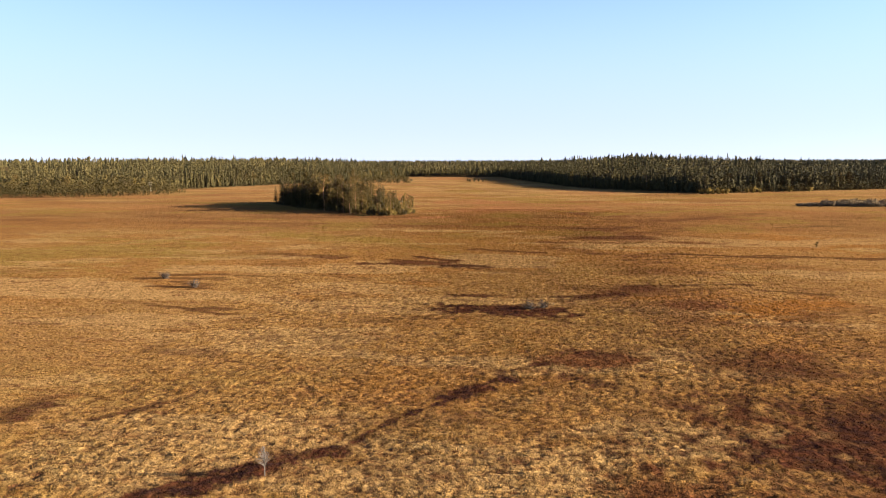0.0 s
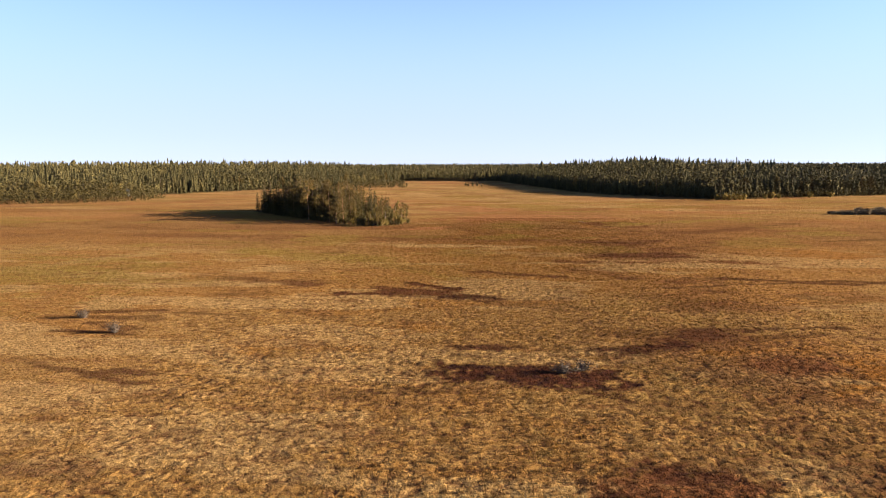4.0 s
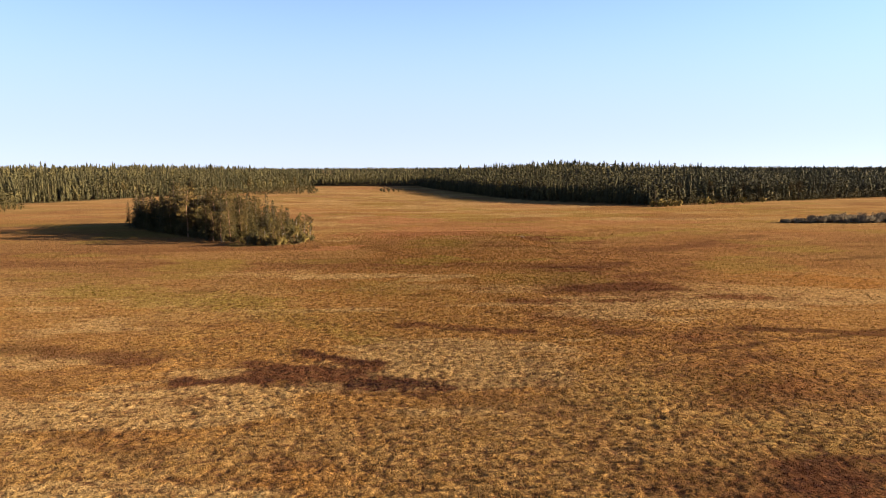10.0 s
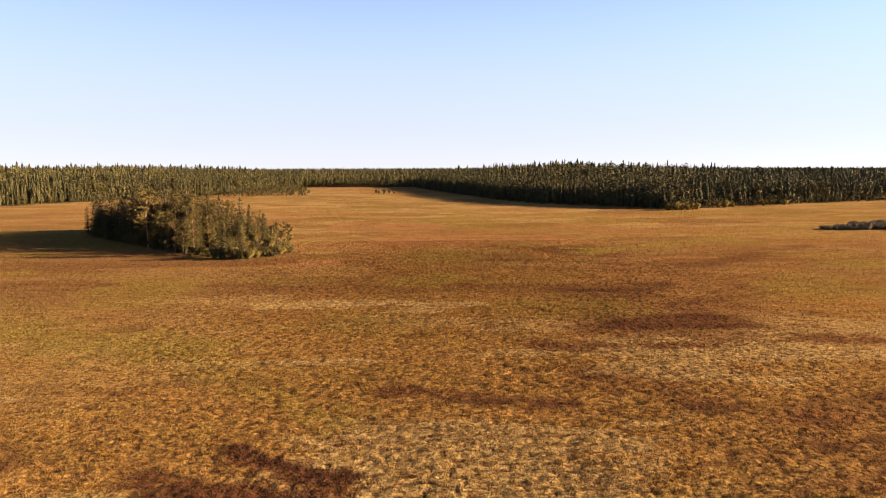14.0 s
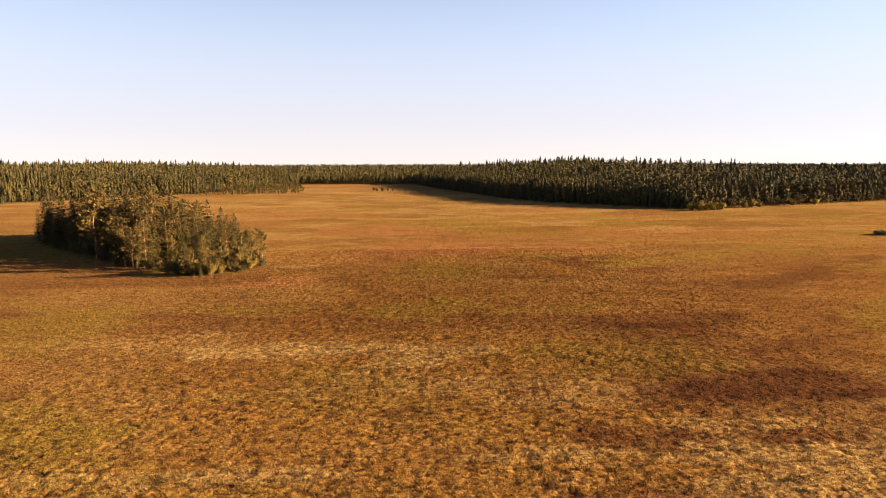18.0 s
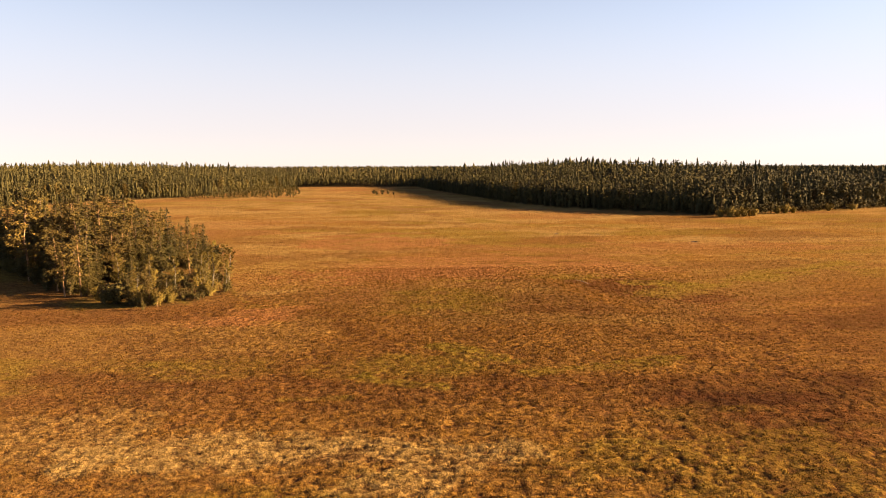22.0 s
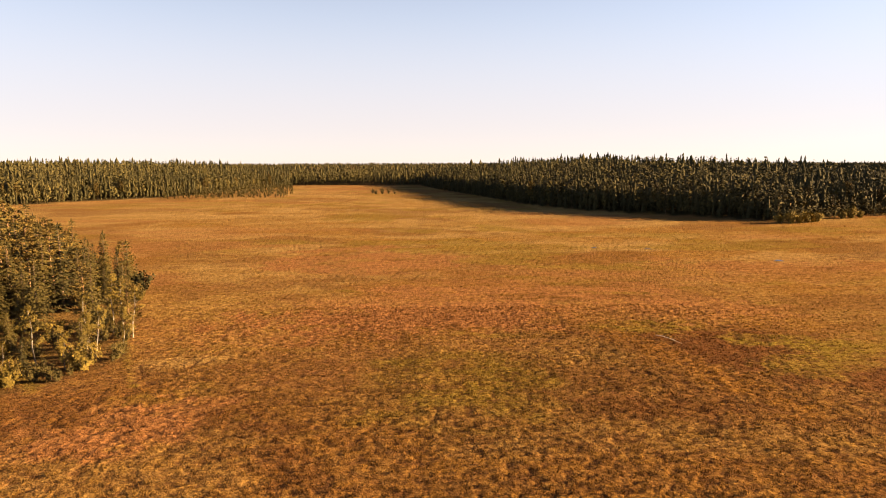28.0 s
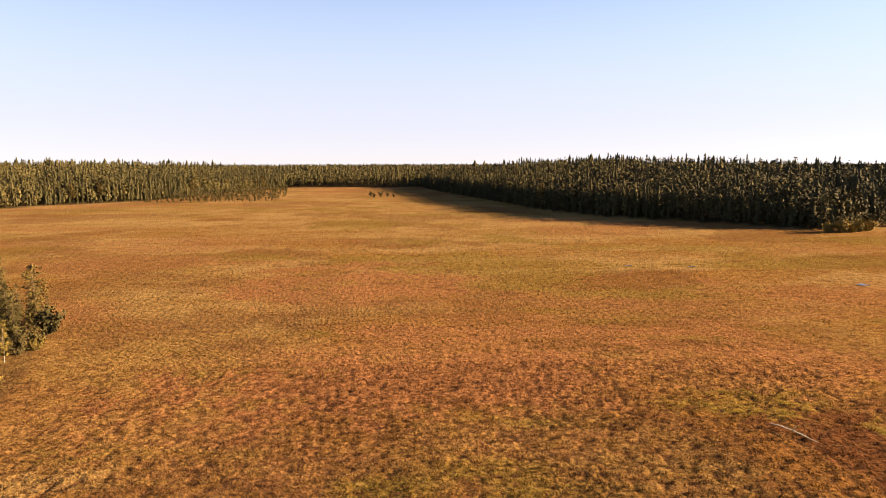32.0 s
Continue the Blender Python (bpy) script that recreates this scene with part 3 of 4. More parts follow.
ground = tagged(new("ground", me), "open bog of golden sedge, russet moss and dark heather hummocks", "bog", kind="structure")


def ground_z(x, y):
    i = np.clip(np.searchsorted(gx, x), 0, nx - 1)
    j = np.clip(np.searchsorted(gy, y), 0, ny - 1)
    return Z[j * nx + i]


# ---- sedge tufts ----
def tufts(x, y, size, seed, blades):
    """Thin arching blades in loose bunches, fewer among the heather."""
    r = np.random.default_rng(seed)
    h, rd, ol, og, pl, ro = covers(x, y)
    z = ground_z(x, y)
    keep = (r.random(len(x)) > 0.5 * h) & (floor_share(x, y) < 0.5)
    x, y, z, h, rd, ol, og, pl, ro = [a[keep] for a in (x, y, z, h, rd, ol, og, pl, ro)]
    n = len(x)
    verts = np.zeros((n, blades, 3, 3), np.float32)
    tall = size * (0.26 + 0.24 * r.random(n)) * (1 - 0.4 * h)
    for k in range(blades):
        a = r.uniform(0, 2 * np.pi, n)
        lean = size * r.uniform(0.10, 0.42, n)
        bx, by = x + r.normal(0, 0.14 * size, n), y + r.normal(0, 0.14 * size, n)
        w = size * r.uniform(0.022, 0.05, n)
        b = a + r.normal(0, 0.6, n)
        verts[:, k, 0] = np.stack([bx - w * np.sin(b), by + w * np.cos(b), z - 0.03], 1)
        verts[:, k, 1] = np.stack([bx + w * np.sin(b), by - w * np.cos(b), z - 0.03], 1)
        verts[:, k, 2] = np.stack([bx + lean * np.cos(a), by + lean * np.sin(a), z + tall * r.uniform(0.6, 1.1, n)], 1)
    me = mesh_of("sedge", verts.reshape(-1, 3), np.arange(n * blades * 3).reshape(-1, 3), BLADES)
    rep = lambda a: np.repeat(a, blades * 3)
    put_values(me, "cover", np.stack([rep(h), rep(rd), rep(ol)], 1))
    put_values(me, "tone", np.stack([rep(og), rep(h * 0), rep(r.random(n))], 1))
    put_values(me, "grass", np.stack([rep(pl), rep(ro), rep(h * 0)], 1))
    return tagged(new("sedge_tufts", me), "dry golden sedge tufts standing on the bog", "sedge", kind="stuff")


rg = np.random.default_rng(4)
tufts(2 + rg.normal(0, 1, 150000) * 19, 26 + 195 * rg.beta(1.0, 1.1, 150000), 0.44, 4, 5)
tufts(rg.normal(0, 1, 30000) * 60, 50 + 330 * rg.beta(1.3, 1.8, 30000), 0.5, 14, 4)


# ---- trees ----
def tube(points, radii, sides=6):
    """A tapered tube along points."""
    verts, faces = [], []
    for p, r in zip(points, radii):
        for k in range(sides):
            a = 2 * math.pi * k / sides
            verts.append((p[0] + r * math.cos(a), p[1] + r * math.sin(a), p[2] + 0.0))
    for i in range(len(points) - 1):
        for k in range(sides):
            a, b = i * sides + k, i * sides + (k + 1) % sides
            faces.append((a, b, b + sides, a + sides))
    return verts, faces


def joined(pieces):
    verts, faces = [], []
    for v, f in pieces:
        n = len(verts)
        verts += v
        faces += [tuple(i + n for i in q) for q in f]
    return verts, faces


def spray(out, r, at, size, face, loose=0.5):
    """One small leaf or needle clump: a triangle that faces outward, more or less."""
    f = Vector((face[0] + r.gauss(0, loose), face[1] + r.gauss(0, loose), face[2] + r.gauss(0, loose))).normalized()
    s = f.cross(Vector((r.gauss(0, 0.35), r.gauss(0, 0.35), 1.0))).normalized() * size * 0.5
    d = f.cross(s).normalized() * size * (0.8 if r.random() < 0.7 else -0.8)
    p = Vector(at)
    out += [p + s - d * 0.4, p - s - d * 0.4, p + d]


def tri_mesh(name, pts, mat):
    return mesh_of(name, np.array(pts), np.arange(len(pts)).reshape(-1, 3), mat)


def needles(out, r, base, tip, reach):
    """A drooping branch set with flat needle sprays on both sides."""
    b, t = Vector(base), Vector(tip)
    along = (t - b)
    far = along.length
    along.normalize()
    side = along.cross(Vector((0, 0, 1))).normalized()
    steps = max(2, int(far / 0.20))
    for j in range(steps):
        u = (j + 0.4 + 0.5 * r.random()) / steps
        p = b.lerp(t, u)
        for way in (-1, 1):
            grow = reach * (1.1 - 0.65 * u) * r.uniform(0.65, 1.2)
            end = p + side * way * grow + along * grow * 0.55 + Vector((r.gauss(0, 0.05), r.gauss(0, 0.05), -0.30 * grow + r.gauss(0, 0.08)))
            half = along * 0.12 * r.uniform(0.8, 1.3) + Vector((0, 0, r.uniform(-0.05, 0.05)))
            out += [p - half, p + half, end]


def spruce(seed, high, wide, leaf=0.42, rings=30):
    """A narrow conifer: whorls of drooping branches, thinning to a spire."""
    r = random.Random(seed)
    bend = [(r.uniform(-1, 1) * 0.012 * high * t, r.uniform(-1, 1) * 0.012 * high * t, high * t) for t in (0, 0.3, 0.6, 1.0)]
    trunk = tube([(b[0], b[1], b[2] - (0.3 if i == 0 else 0)) for i, b in enumerate(bend)], [0.014 * high, 0.011 * high, 0.006 * high, 0.01], 7)
    pts, limbs = [], []
    for i in range(rings):
        t = 0.06 + 0.91 * (i + 0.5 * r.random()) / rings
        z = high * t
        reach = wide * (1 - t) ** 0.85 * r.uniform(0.6, 1.15) + 0.12
        n = 6 if t < 0.7 else 5
        a0 = r.uniform(0, 6.3)
        for k in range(n):
            a = a0 + 2 * math.pi * k / n + r.uniform(-0.35, 0.35)
            if r.random() < (0.35 if t < 0.2 else 0.12):
                continue
            far = reach * r.uniform(0.6, 1.25)
            tip = (far * math.cos(a), far * math.sin(a), z - (0.42 - 0.35 * t) * far)
            if t < 0.85:
                limbs.append(tube([(0, 0, z), tip], [0.022, 0.006], 3))
            needles(pts, r, (0.05 * math.cos(a), 0.05 * math.sin(a), z), tip, leaf * (0.6 + 0.5 * (1 - t)))
    for j in range(8):
        a = j * 0.8
        pts += [Vector((0, 0, high * 1.0)), Vector((0.12 * math.cos(a), 0.12 * math.sin(a), high * (0.95 - 0.008 * j))), Vector((0.05 * math.cos(a + 1), 0.05 * math.sin(a + 1), high * (0.93 - 0.008 * j)))]
    return trunk, joined(limbs), pts


def pine(seed, high, wide, leaf=0.185, bare=0.30):
    """A bog pine: a bare lower trunk, crooked level limbs, bristling needle clumps on them."""
    r = random.Random(seed)
    path = [(0, 0, -0.3)]
    for t in (0.25, 0.5, 0.75, 1.0):
        path.append((path[-1][0] + r.uniform(-1, 1) * 0.03 * high, path[-1][1] + r.uniform(-1, 1) * 0.03 * high, high * t * 0.97))
    trunk = tube(path, [0.016 * high, 0.013 * high, 0.010 * high, 0.006 * high, 0.015], 7)
    pts, limbs = [], []

    def clump(at, big):
        for j in range(12):
            d = Vector((r.gauss(0, 1), r.gauss(0, 1), r.gauss(0.35, 0.6))).normalized()
            s = d.cross(Vector((r.gauss(0, 1), r.gauss(0, 1), 1))).normalized() * big * 0.42
            p = Vector(at) + Vector((r.gauss(0, 0.09), r.gauss(0, 0.09), r.gauss(0, 0.05)))
            pts.extend([p + s, p - s, p + d * big * r.uniform(0.8, 1.5)])

    for i in range(34):
        t = bare + (0.98 - bare) * (i + r.random()) / 34
        k = min(3, int(t * 4))
        f = t * 4 - k
        base = [path[k][j] * (1 - f) + path[k + 1][j] * f for j in range(3)]
        crown = math.sin(math.pi * min(1.0, 0.22 + 0.72 * (t - bare) / (1 - bare)))
        a, reach = r.uniform(0, 6.3), wide * (0.25 + 0.75 * crown) * r.uniform(0.5, 1.15)
        tip = (base[0] + reach * math.cos(a), base[1] + reach * math.sin(a), base[2] + reach * r.uniform(-0.05, 0.4))
        limbs.append(tube([base, tip], [0.03, 0.01], 4))
        for j in range(3 + int(reach / 0.34)):
            u = r.uniform(0.2, 1.05)
            q = [base[c] * (1 - u) + tip[c] * u for c in range(3)]
            clump((q[0] + r.gauss(0, 0.20), q[1] + r.gauss(0, 0.20), q[2] + r.gauss(0.04, 0.07)), leaf * r.uniform(0.8, 1.2))
    clump((path[-1][0], path[-1][1], high * 0.97), leaf)
    return trunk, joined(limbs), pts


def birch(seed, high, wide, leaf=0.13, count=1700, low=0.16):
    """A slim broadleaf: pale trunk, rising limbs, a loose crown of small leaves with gaps."""
    r = random.Random(seed)
    path = [(0, 0, -0.3)]
    for t in (0.3, 0.6, 1.0):
        path.append((path[-1][0] + r.uniform(-1, 1) * 0.05 * high, path[-1][1] + r.uniform(-1, 1) * 0.05 * high, high * t))
    trunk = tube(path, [0.012 * high, 0.010 * high, 0.006 * high, 0.01], 6)
    pts, limbs, ends = [], [], []
    for i in range(22):
        t = low + (0.97 - low) * (i + r.random()) / 22
        k = 0 if t < 0.3 else 1 if t < 0.6 else 2
        f = (t - (0, 0.3, 0.6)[k]) / (0.3, 0.3, 0.4)[k]
        base = [path[k][j] * (1 - f) + path[k + 1][j] * f for j in range(3)]
        a = r.uniform(0, 6.3)
        reach = wide * math.sin(math.pi * min(0.98, (t - low) / (1 - low) * 0.8 + 0.22)) * r.uniform(0.5, 1.1)
        tip = (base[0] + reach * math.cos(a), base[1] + reach * math.sin(a), base[2] + reach * r.uniform(0.3, 0.8))
        limbs.append(tube([base, tip], [0.02, 0.006], 3))
        ends.append((base, tip))
    for j in range(count):
        base, tip = r.choice(ends)
        u = r.uniform(0.3, 1.12)
        q = [base[c] * (1 - u) + tip[c] * u for c in range(3)]
        spray(pts, r, (q[0] + r.gauss(0, 0.15), q[1] + r.gauss(0, 0.15), q[2] + r.gauss(0, 0.13)), leaf * r.uniform(0.7, 1.4), (q[0] - path[1][0], q[1] - path[1][1], 0.35), 0.3)
    return trunk, joined(limbs), pts


def bush(seed, high, wide, leaf=0.16, count=700):
    """A low many-stemmed bush."""
    r = random.Random(seed)
    stems, ends, pts = [], [], []
    for i in range(12):
        a, reach = r.uniform(0, 6.3), wide * r.uniform(0.2, 1.0)
        tip = (reach * math.cos(a), reach * math.sin(a), high * r.uniform(0.55, 1.0) * (1 - 0.35 * reach / wide))
        stems.append(tube([(0.1 * math.cos(a), 0.1 * math.sin(a), -0.2), (tip[0] * 0.6, tip[1] * 0.6, tip[2] * 0.5), tip], [0.03, 0.02, 0.006], 4))
        ends.append(tip)
    for j in range(count):
        tip = r.choice(ends)
        u = r.uniform(0.15, 1.08)
        spray(pts, r, (tip[0] * u + r.gauss(0, 0.2 * wide * 0.6), tip[1] * u + r.gauss(0, 0.2 * wide * 0.6), max(0.05, tip[2] * u + r.gauss(0, 0.14))), leaf * r.uniform(0.7, 1.4), (tip[0], tip[1], 0.6))
    return joined(stems), ([], []), pts


def tree_thing(name, built, bark, leaves, label, category, group):
    """A tree at the origin: an Empty with its trunk, limbs and crown."""
    trunk, limbs, pts = built
    ob = tagged(new(name), label, category, group)
    part("trunk" if name != "shrub" else "stemwork", mesh_of("trunk", *trunk, bark, True), ob)
    if limbs[1]:
        tagged(part("branchwork", mesh_of("branchwork", *limbs, bark), ob), kind="stuff")
    part("crown", tri_mesh("crown", pts, leaves), ob)
    return ob


def placed(ob, x, y, scale, turn, used):
    """Puts the thing itself the first time, then copies of it."""
    m = pose(x, y, float(ground_z(np.array([x]), np.array([y]))[0]), 0, 0, turn)
    if ob.name not in used:
        used.add(ob.name)
        ob.matrix_basis = m @ Matrix.Diagonal((scale, scale, scale, 1))
        return ob
    made = copy_thing(ob, m)
    made.scale = (scale, scale, scale)
    return made


USED = set()
G = "trees of the bog islet"
ISLET = {
    "spruce": [tree_thing("spruce_tree", spruce(s, 8.0, w), BARK, SPRUCE, "slender dark green spruce growing on the bog islet", "spruce tree", G) for s, w in ((1, 2.0), (2, 2.3), (3, 1.6))],
    "pine": [tree_thing("pine_tree", pine(s, 8.0, w), PINE_BARK, PINE, "bog pine with bare lower trunk and olive needle clumps", "pine tree", G) for s, w in ((11, 2.1), (12, 2.4), (13, 1.8), (14, 2.2))],
    "birch": [tree_thing("birch_tree", birch(s, 7.0, w), BIRCH_BARK, BIRCH, "thin birch with pale trunk and yellowing leaves", "birch tree", G) for s, w in ((21, 1.6), (22, 1.3), (23, 1.8))],
    "shrub": [tree_thing("shrub", bush(s, 2.4, 1.3), BARK, SHRUB, "leafy yellow-green willow shrub at the edge of the trees", "shrub", "shrubs of the islet") for s in (31, 32)],
}
TALL = {"spruce": 8.0, "pine": 8.0, "birch": 7.0, "shrub": 2.4}


def islet_height(x, y):
    """The height of the islet's canopy: tallest along its middle, low towards the tip and the far side."""
    along = (x + 30) * -0.69 + (y - 195) * 0.72
    across = (x + 30) * 0.72 + (y - 195) * 0.69
    rise = 3.6 + 6.0 * min(1.0, max(0.0, along / 30)) - 2.6 * max(0.0, (along - 50) / 20)
    return max(2.6, min(rise, 4.0 + 0.45 * (21 - across) + 0.05 * along))


r = random.Random(77)
spots = []
tries = 0
while len(spots) < 430 and tries < 20000:
    tries += 1
    x, y = r.uniform(-84, -22), r.uniform(191, 257)
    if not inside(np.array([x]), np.array([y]), ISLAND)[0] or any((x - a) ** 2 + (y - b) ** 2 < 1.7 for a, b in spots):
        continue
    spots.append((x, y))
    top = islet_height(x, y) * r.choice((0.5, 0.66, 0.8, 0.9, 1.0, 1.22)) * r.uniform(0.92, 1.1)
    rim = float(edge_distance(np.array([x]), np.array([y]), ISLAND)[0])
    tip = y < 207
    pick = r.random()
    if y < 232 and x > -41 and r.random() < 0.68:
        continue
    if rim < 1.6 and pick < 0.45:
        kind, top = "shrub", r.uniform(1.0, 2.8)
    elif tip:
        kind = "birch" if pick < 0.35 else "pine" if pick < 0.80 else "spruce"
    else:
        kind = "spruce" if pick < 0.62 else "pine" if pick < 0.94 else "birch"
    # spruce spires to the west, their dark colour also adding to that side's shade
    if x < -42 and kind == "birch" or x < -58 and pick < 0.85:
        kind = "spruce"
    placed(r.choice(ISLET[kind]), x, y, top / TALL[kind], r.uniform(0, 360), USED)
for x, y, top in ((-39.2, 233.2, 7.6), (-34.5, 226.0, 6.0)):
    placed(ISLET["spruce"][2], x, y, top / 8.0, 40, USED)

UNDER = [tree_thing("shrub", bush(s, 2.2, 1.5, 0.14, 1100), BARK, BIRCH, "low leafy birch sapling under the islet's trees", "shrub", "saplings of the islet") for s in (35, 36)]
UNDER += [tree_thing("shrub", bush(37, 2.8, 1.4, 0.24, 800), BARK, SPRUCE, "low dense spruce sapling under the islet's trees", "shrub", "saplings of the islet")]
for i in range(250):
    x, y = r.uniform(-84, -22), r.uniform(191, 257)
    if inside(np.array([x]), np.array([y]), ISLAND)[0]:
        # only dark spruce saplings to the west, deepening the shade by colour
        placed(UNDER[2 if x < -42 else i % 3], x, y, r.uniform(0.5, 1.25), r.uniform(0, 360), USED)

for i in range(60):
    x, y = r.uniform(-36, -23), r.uniform(192, 214)
    if inside(np.array([x]), np.array([y]), ISLAND)[0]:
        placed(ISLET["shrub"][i % 2], x, y, r.uniform(0.3, 0.75), r.uniform(0, 360), USED)

# willows in the bog, beyond and beside the islet
GREY_WILLOW = [tree_thing("shrub", bush(s, 1.7, 1.9, 0.13, 900), DEAD, THICKET, "low grey-brown willow shrub of a thicket in the bog", "shrub", "willow thicket") for s in (51, 52)]
for i in range(120):
    x = 101 + 50 * r.random() ** 1.1
    y = 238 + (2 + 0.32 * (x - 100)) * (r.random() - 0.25)
    placed(GREY_WILLOW[i % 2], x, y, r.uniform(0.7, 1.5) * min(1.0, 0.4 + (x - 100) / 26), r.uniform(0, 360), USED)


# ---- woods: the front rows as trees, the rest as one mass a wood ----
def wood_points(poly, box, gap, depth, seed, jitter=0.45, keep=None):
    x0, y0, x1, y1 = box
    rg = np.random.default_rng(seed)
    X, Y = np.meshgrid(np.arange(x0, x1, gap), np.arange(y0, y1, gap))
    X, Y = X.ravel() + rg.uniform(-jitter, jitter, X.size) * gap, Y.ravel() + rg.uniform(-jitter, jitter, Y.size) * gap
    ok = inside(X, Y, poly)
    X, Y = X[ok], Y[ok]
    d = edge_distance(X, Y, poly)
    ok = (d >= depth[0]) & (d < depth[1])
    return X[ok], Y[ok]


def wood_mass(name, X, Y, high, label, seed, broad=0.28, low=0.20, tone=(0.0, 1.0), girth=1.0, tiers=7, sides=6, sprays=60, size=0.62):
    """Conifers of ragged drooping tiers, and round broadleaves of many leaf clumps among them."""
    rg = np.random.default_rng(seed)
    n = len(X)
    H = high * (0.62 + 0.42 * rg.random(n)) * (0.74 + 0.52 * fractal(X, Y, 16.0, 71, 3))
    leafy = rg.random(n) < broad * 3 * fractal(X, Y, 18.0, 83, 2) ** 1.6
    H = np.where(leafy, H * 0.86, H)
    wide = girth * np.where(leafy, 1.35, 0.98) * (0.5 + 0.5 * H / 11) * rg.uniform(0.75, 1.25, n)
    base = hill(X, Y)
    own = tone[0] + (tone[1] - tone[0]) * np.clip(rg.random(n) ** 1.5 * 0.7 + 0.9 * (fractal(X, Y, 12.0, 87, 2) - 0.4), 0, 1)
    leaf = np.where(leafy, rg.uniform(0.1, 1.0, n) ** 1.3, rg.uniform(0, 0.15, n))
    # conifers
    c = ~leafy
    k = int(c.sum())
    cx, cy, ch, cw, cb = X[c], Y[c], H[c], wide[c], base[c]
    u = (np.arange(tiers) + rg.uniform(-0.25, 0.25, (k, tiers))) / tiers
    u = np.clip(u, 0, 0.97)
    top = ch[:, None] * np.clip(low + (1 - low) * (u + 1.35 / tiers), 0, 1.0)
    foot = ch[:, None] * (low + (1 - low) * u)
    reach = cw[:, None] * ((1 - u) ** 0.62 * (0.55 + 0.45 * np.clip(u * 5, 0, 1)) + 0.05) * rg.uniform(0.72, 1.2, (k, tiers))
    turn = rg.uniform(0, 6.3, (k, tiers, 1)) + np.arange(sides) * 2 * np.pi / sides
    cone = np.zeros((k, tiers, sides, 3, 3))
    shape = (k, tiers, sides)
    cone[..., 0, :] = np.stack([np.broadcast_to(v[..., None], shape) for v in (cx[:, None] + 0 * u, cy[:, None] + 0 * u, top)], -1)
    for j, way in ((1, -0.55), (2, 0.55)):
        a = turn + way * 2 * np.pi / sides + rg.normal(0, 0.12, shape)
        q = reach[..., None] * rg.uniform(0.6, 1.25, shape)
        cone[..., j, :] = np.stack([cx[:, None, None] + q * np.cos(a), cy[:, None, None] + q * np.sin(a), foot[..., None] - 0.22 * q * rg.uniform(0.3, 1.6, shape)], -1)
    cone[..., 2] += cb[:, None, None, None]
    # broadleaves
    b = leafy
    k2 = int(b.sum())
    bx, by, bh, bw, bb = X[b][:, None], Y[b][:, None], H[b][:, None], wide[b][:, None], base[b][:, None]
    v = rg.uniform(-0.9, 1.0, (k2, sprays))
    a = rg.uniform(0, 2 * np.pi, (k2, sprays))
    ring = (1 - 0.25 * v) * np.sqrt(1 - v * v) * rg.uniform(0.72, 1.1, (k2, sprays)) * (1 + 0.25 * np.sin(3 * a + 6 * rg.random((k2, 1))))
    mid = np.stack([bx + bw * ring * np.cos(a), by + bw * ring * np.sin(a), bb + bh * (0.60 + 0.40 * v)], -1)
    face = np.stack([np.cos(a) * ring, np.sin(a) * ring, v + 0.2], -1) + rg.normal(0, 0.25, (k2, sprays, 3))
    face /= np.linalg.norm(face, axis=-1, keepdims=True)
    e = np.cross(face, np.array([0.3, 0, 1.0]) + rg.normal(0, 0.4, (k2, sprays, 3)))
    e /= np.linalg.norm(e, axis=-1, keepdims=True)
    s = size * rg.uniform(0.7, 1.3, (k2, sprays, 1)) * (0.5 + bh / 20)[..., None]
    d = np.cross(face, e) * s
    ball = np.stack([mid - d * 0.5 + e * s * 0.7, mid - d * 0.5 - e * s * 0.7, mid + d * 0.8], 2)
    stem = np.stack([np.stack([X - 0.10, Y, base - 0.3], -1), np.stack([X + 0.10, Y, base - 0.3], -1), np.stack([X, Y, base + H * 0.8], -1)], 1)
    pts = np.concatenate([cone.reshape(-1, 3), ball.reshape(-1, 3), stem.reshape(-1, 3)])
    each = lambda w, bare: np.concatenate([np.repeat(w[c], tiers * sides * 3), np.repeat(w[b], sprays * 3), np.repeat(w * bare, 3)])
    me = mesh_of(name, pts, np.arange(len(pts)).reshape(-1, 3), WOODS)
    put_values(me, "tint", np.stack([each(own, 0.5), each(leaf, 0), each(leaf, 0)], 1))
    return tagged(new(name, me), label, "woods", kind="stuff")


WOOD_TREES = [
    (tree_thing("spruce_tree", spruce(41, 11.0, 2.1, 0.55, 20), BARK, SPRUCE, "tall dark spruce at the edge of the wood", "spruce tree", "trees at the wood's edge"), 11.0),
    (tree_thing("spruce_tree", spruce(42, 12.0, 2.4, 0.55, 20), BARK, SPRUCE, "tall dark spruce at the edge of the wood", "spruce tree", "trees at the wood's edge"), 12.0),
    (tree_thing("pine_tree", pine(43, 11.0, 2.3, 0.42, 0.25), BARK, PINE, "tall pine with an olive crown at the edge of the wood", "pine tree", "trees at the wood's edge"), 11.0),
    (tree_thing("pine_tree", pine(44, 11.0, 2.0, 0.42, 0.2), BARK, PINE, "tall pine with an olive crown at the edge of the wood", "pine tree", "trees at the wood's edge"), 11.0),
    (tree_thing("birch_tree", birch(45, 10.0, 2.4, 0.34, 1500, 0.08), BIRCH_BARK, BIRCH, "leafy yellowing birch at the edge of the wood", "birch tree", "trees at the wood's edge"), 10.0),
]
BOXES = (("right_woods", RIGHT_WOOD, (0, 300, 560, 800), 10.6, "dark mixed spruce and birch wood beside the bog"),
         ("left_woods", LEFT_WOOD, (-560, 280, -60, 800), 11.0, "olive pine and spruce wood beyond the bog"))
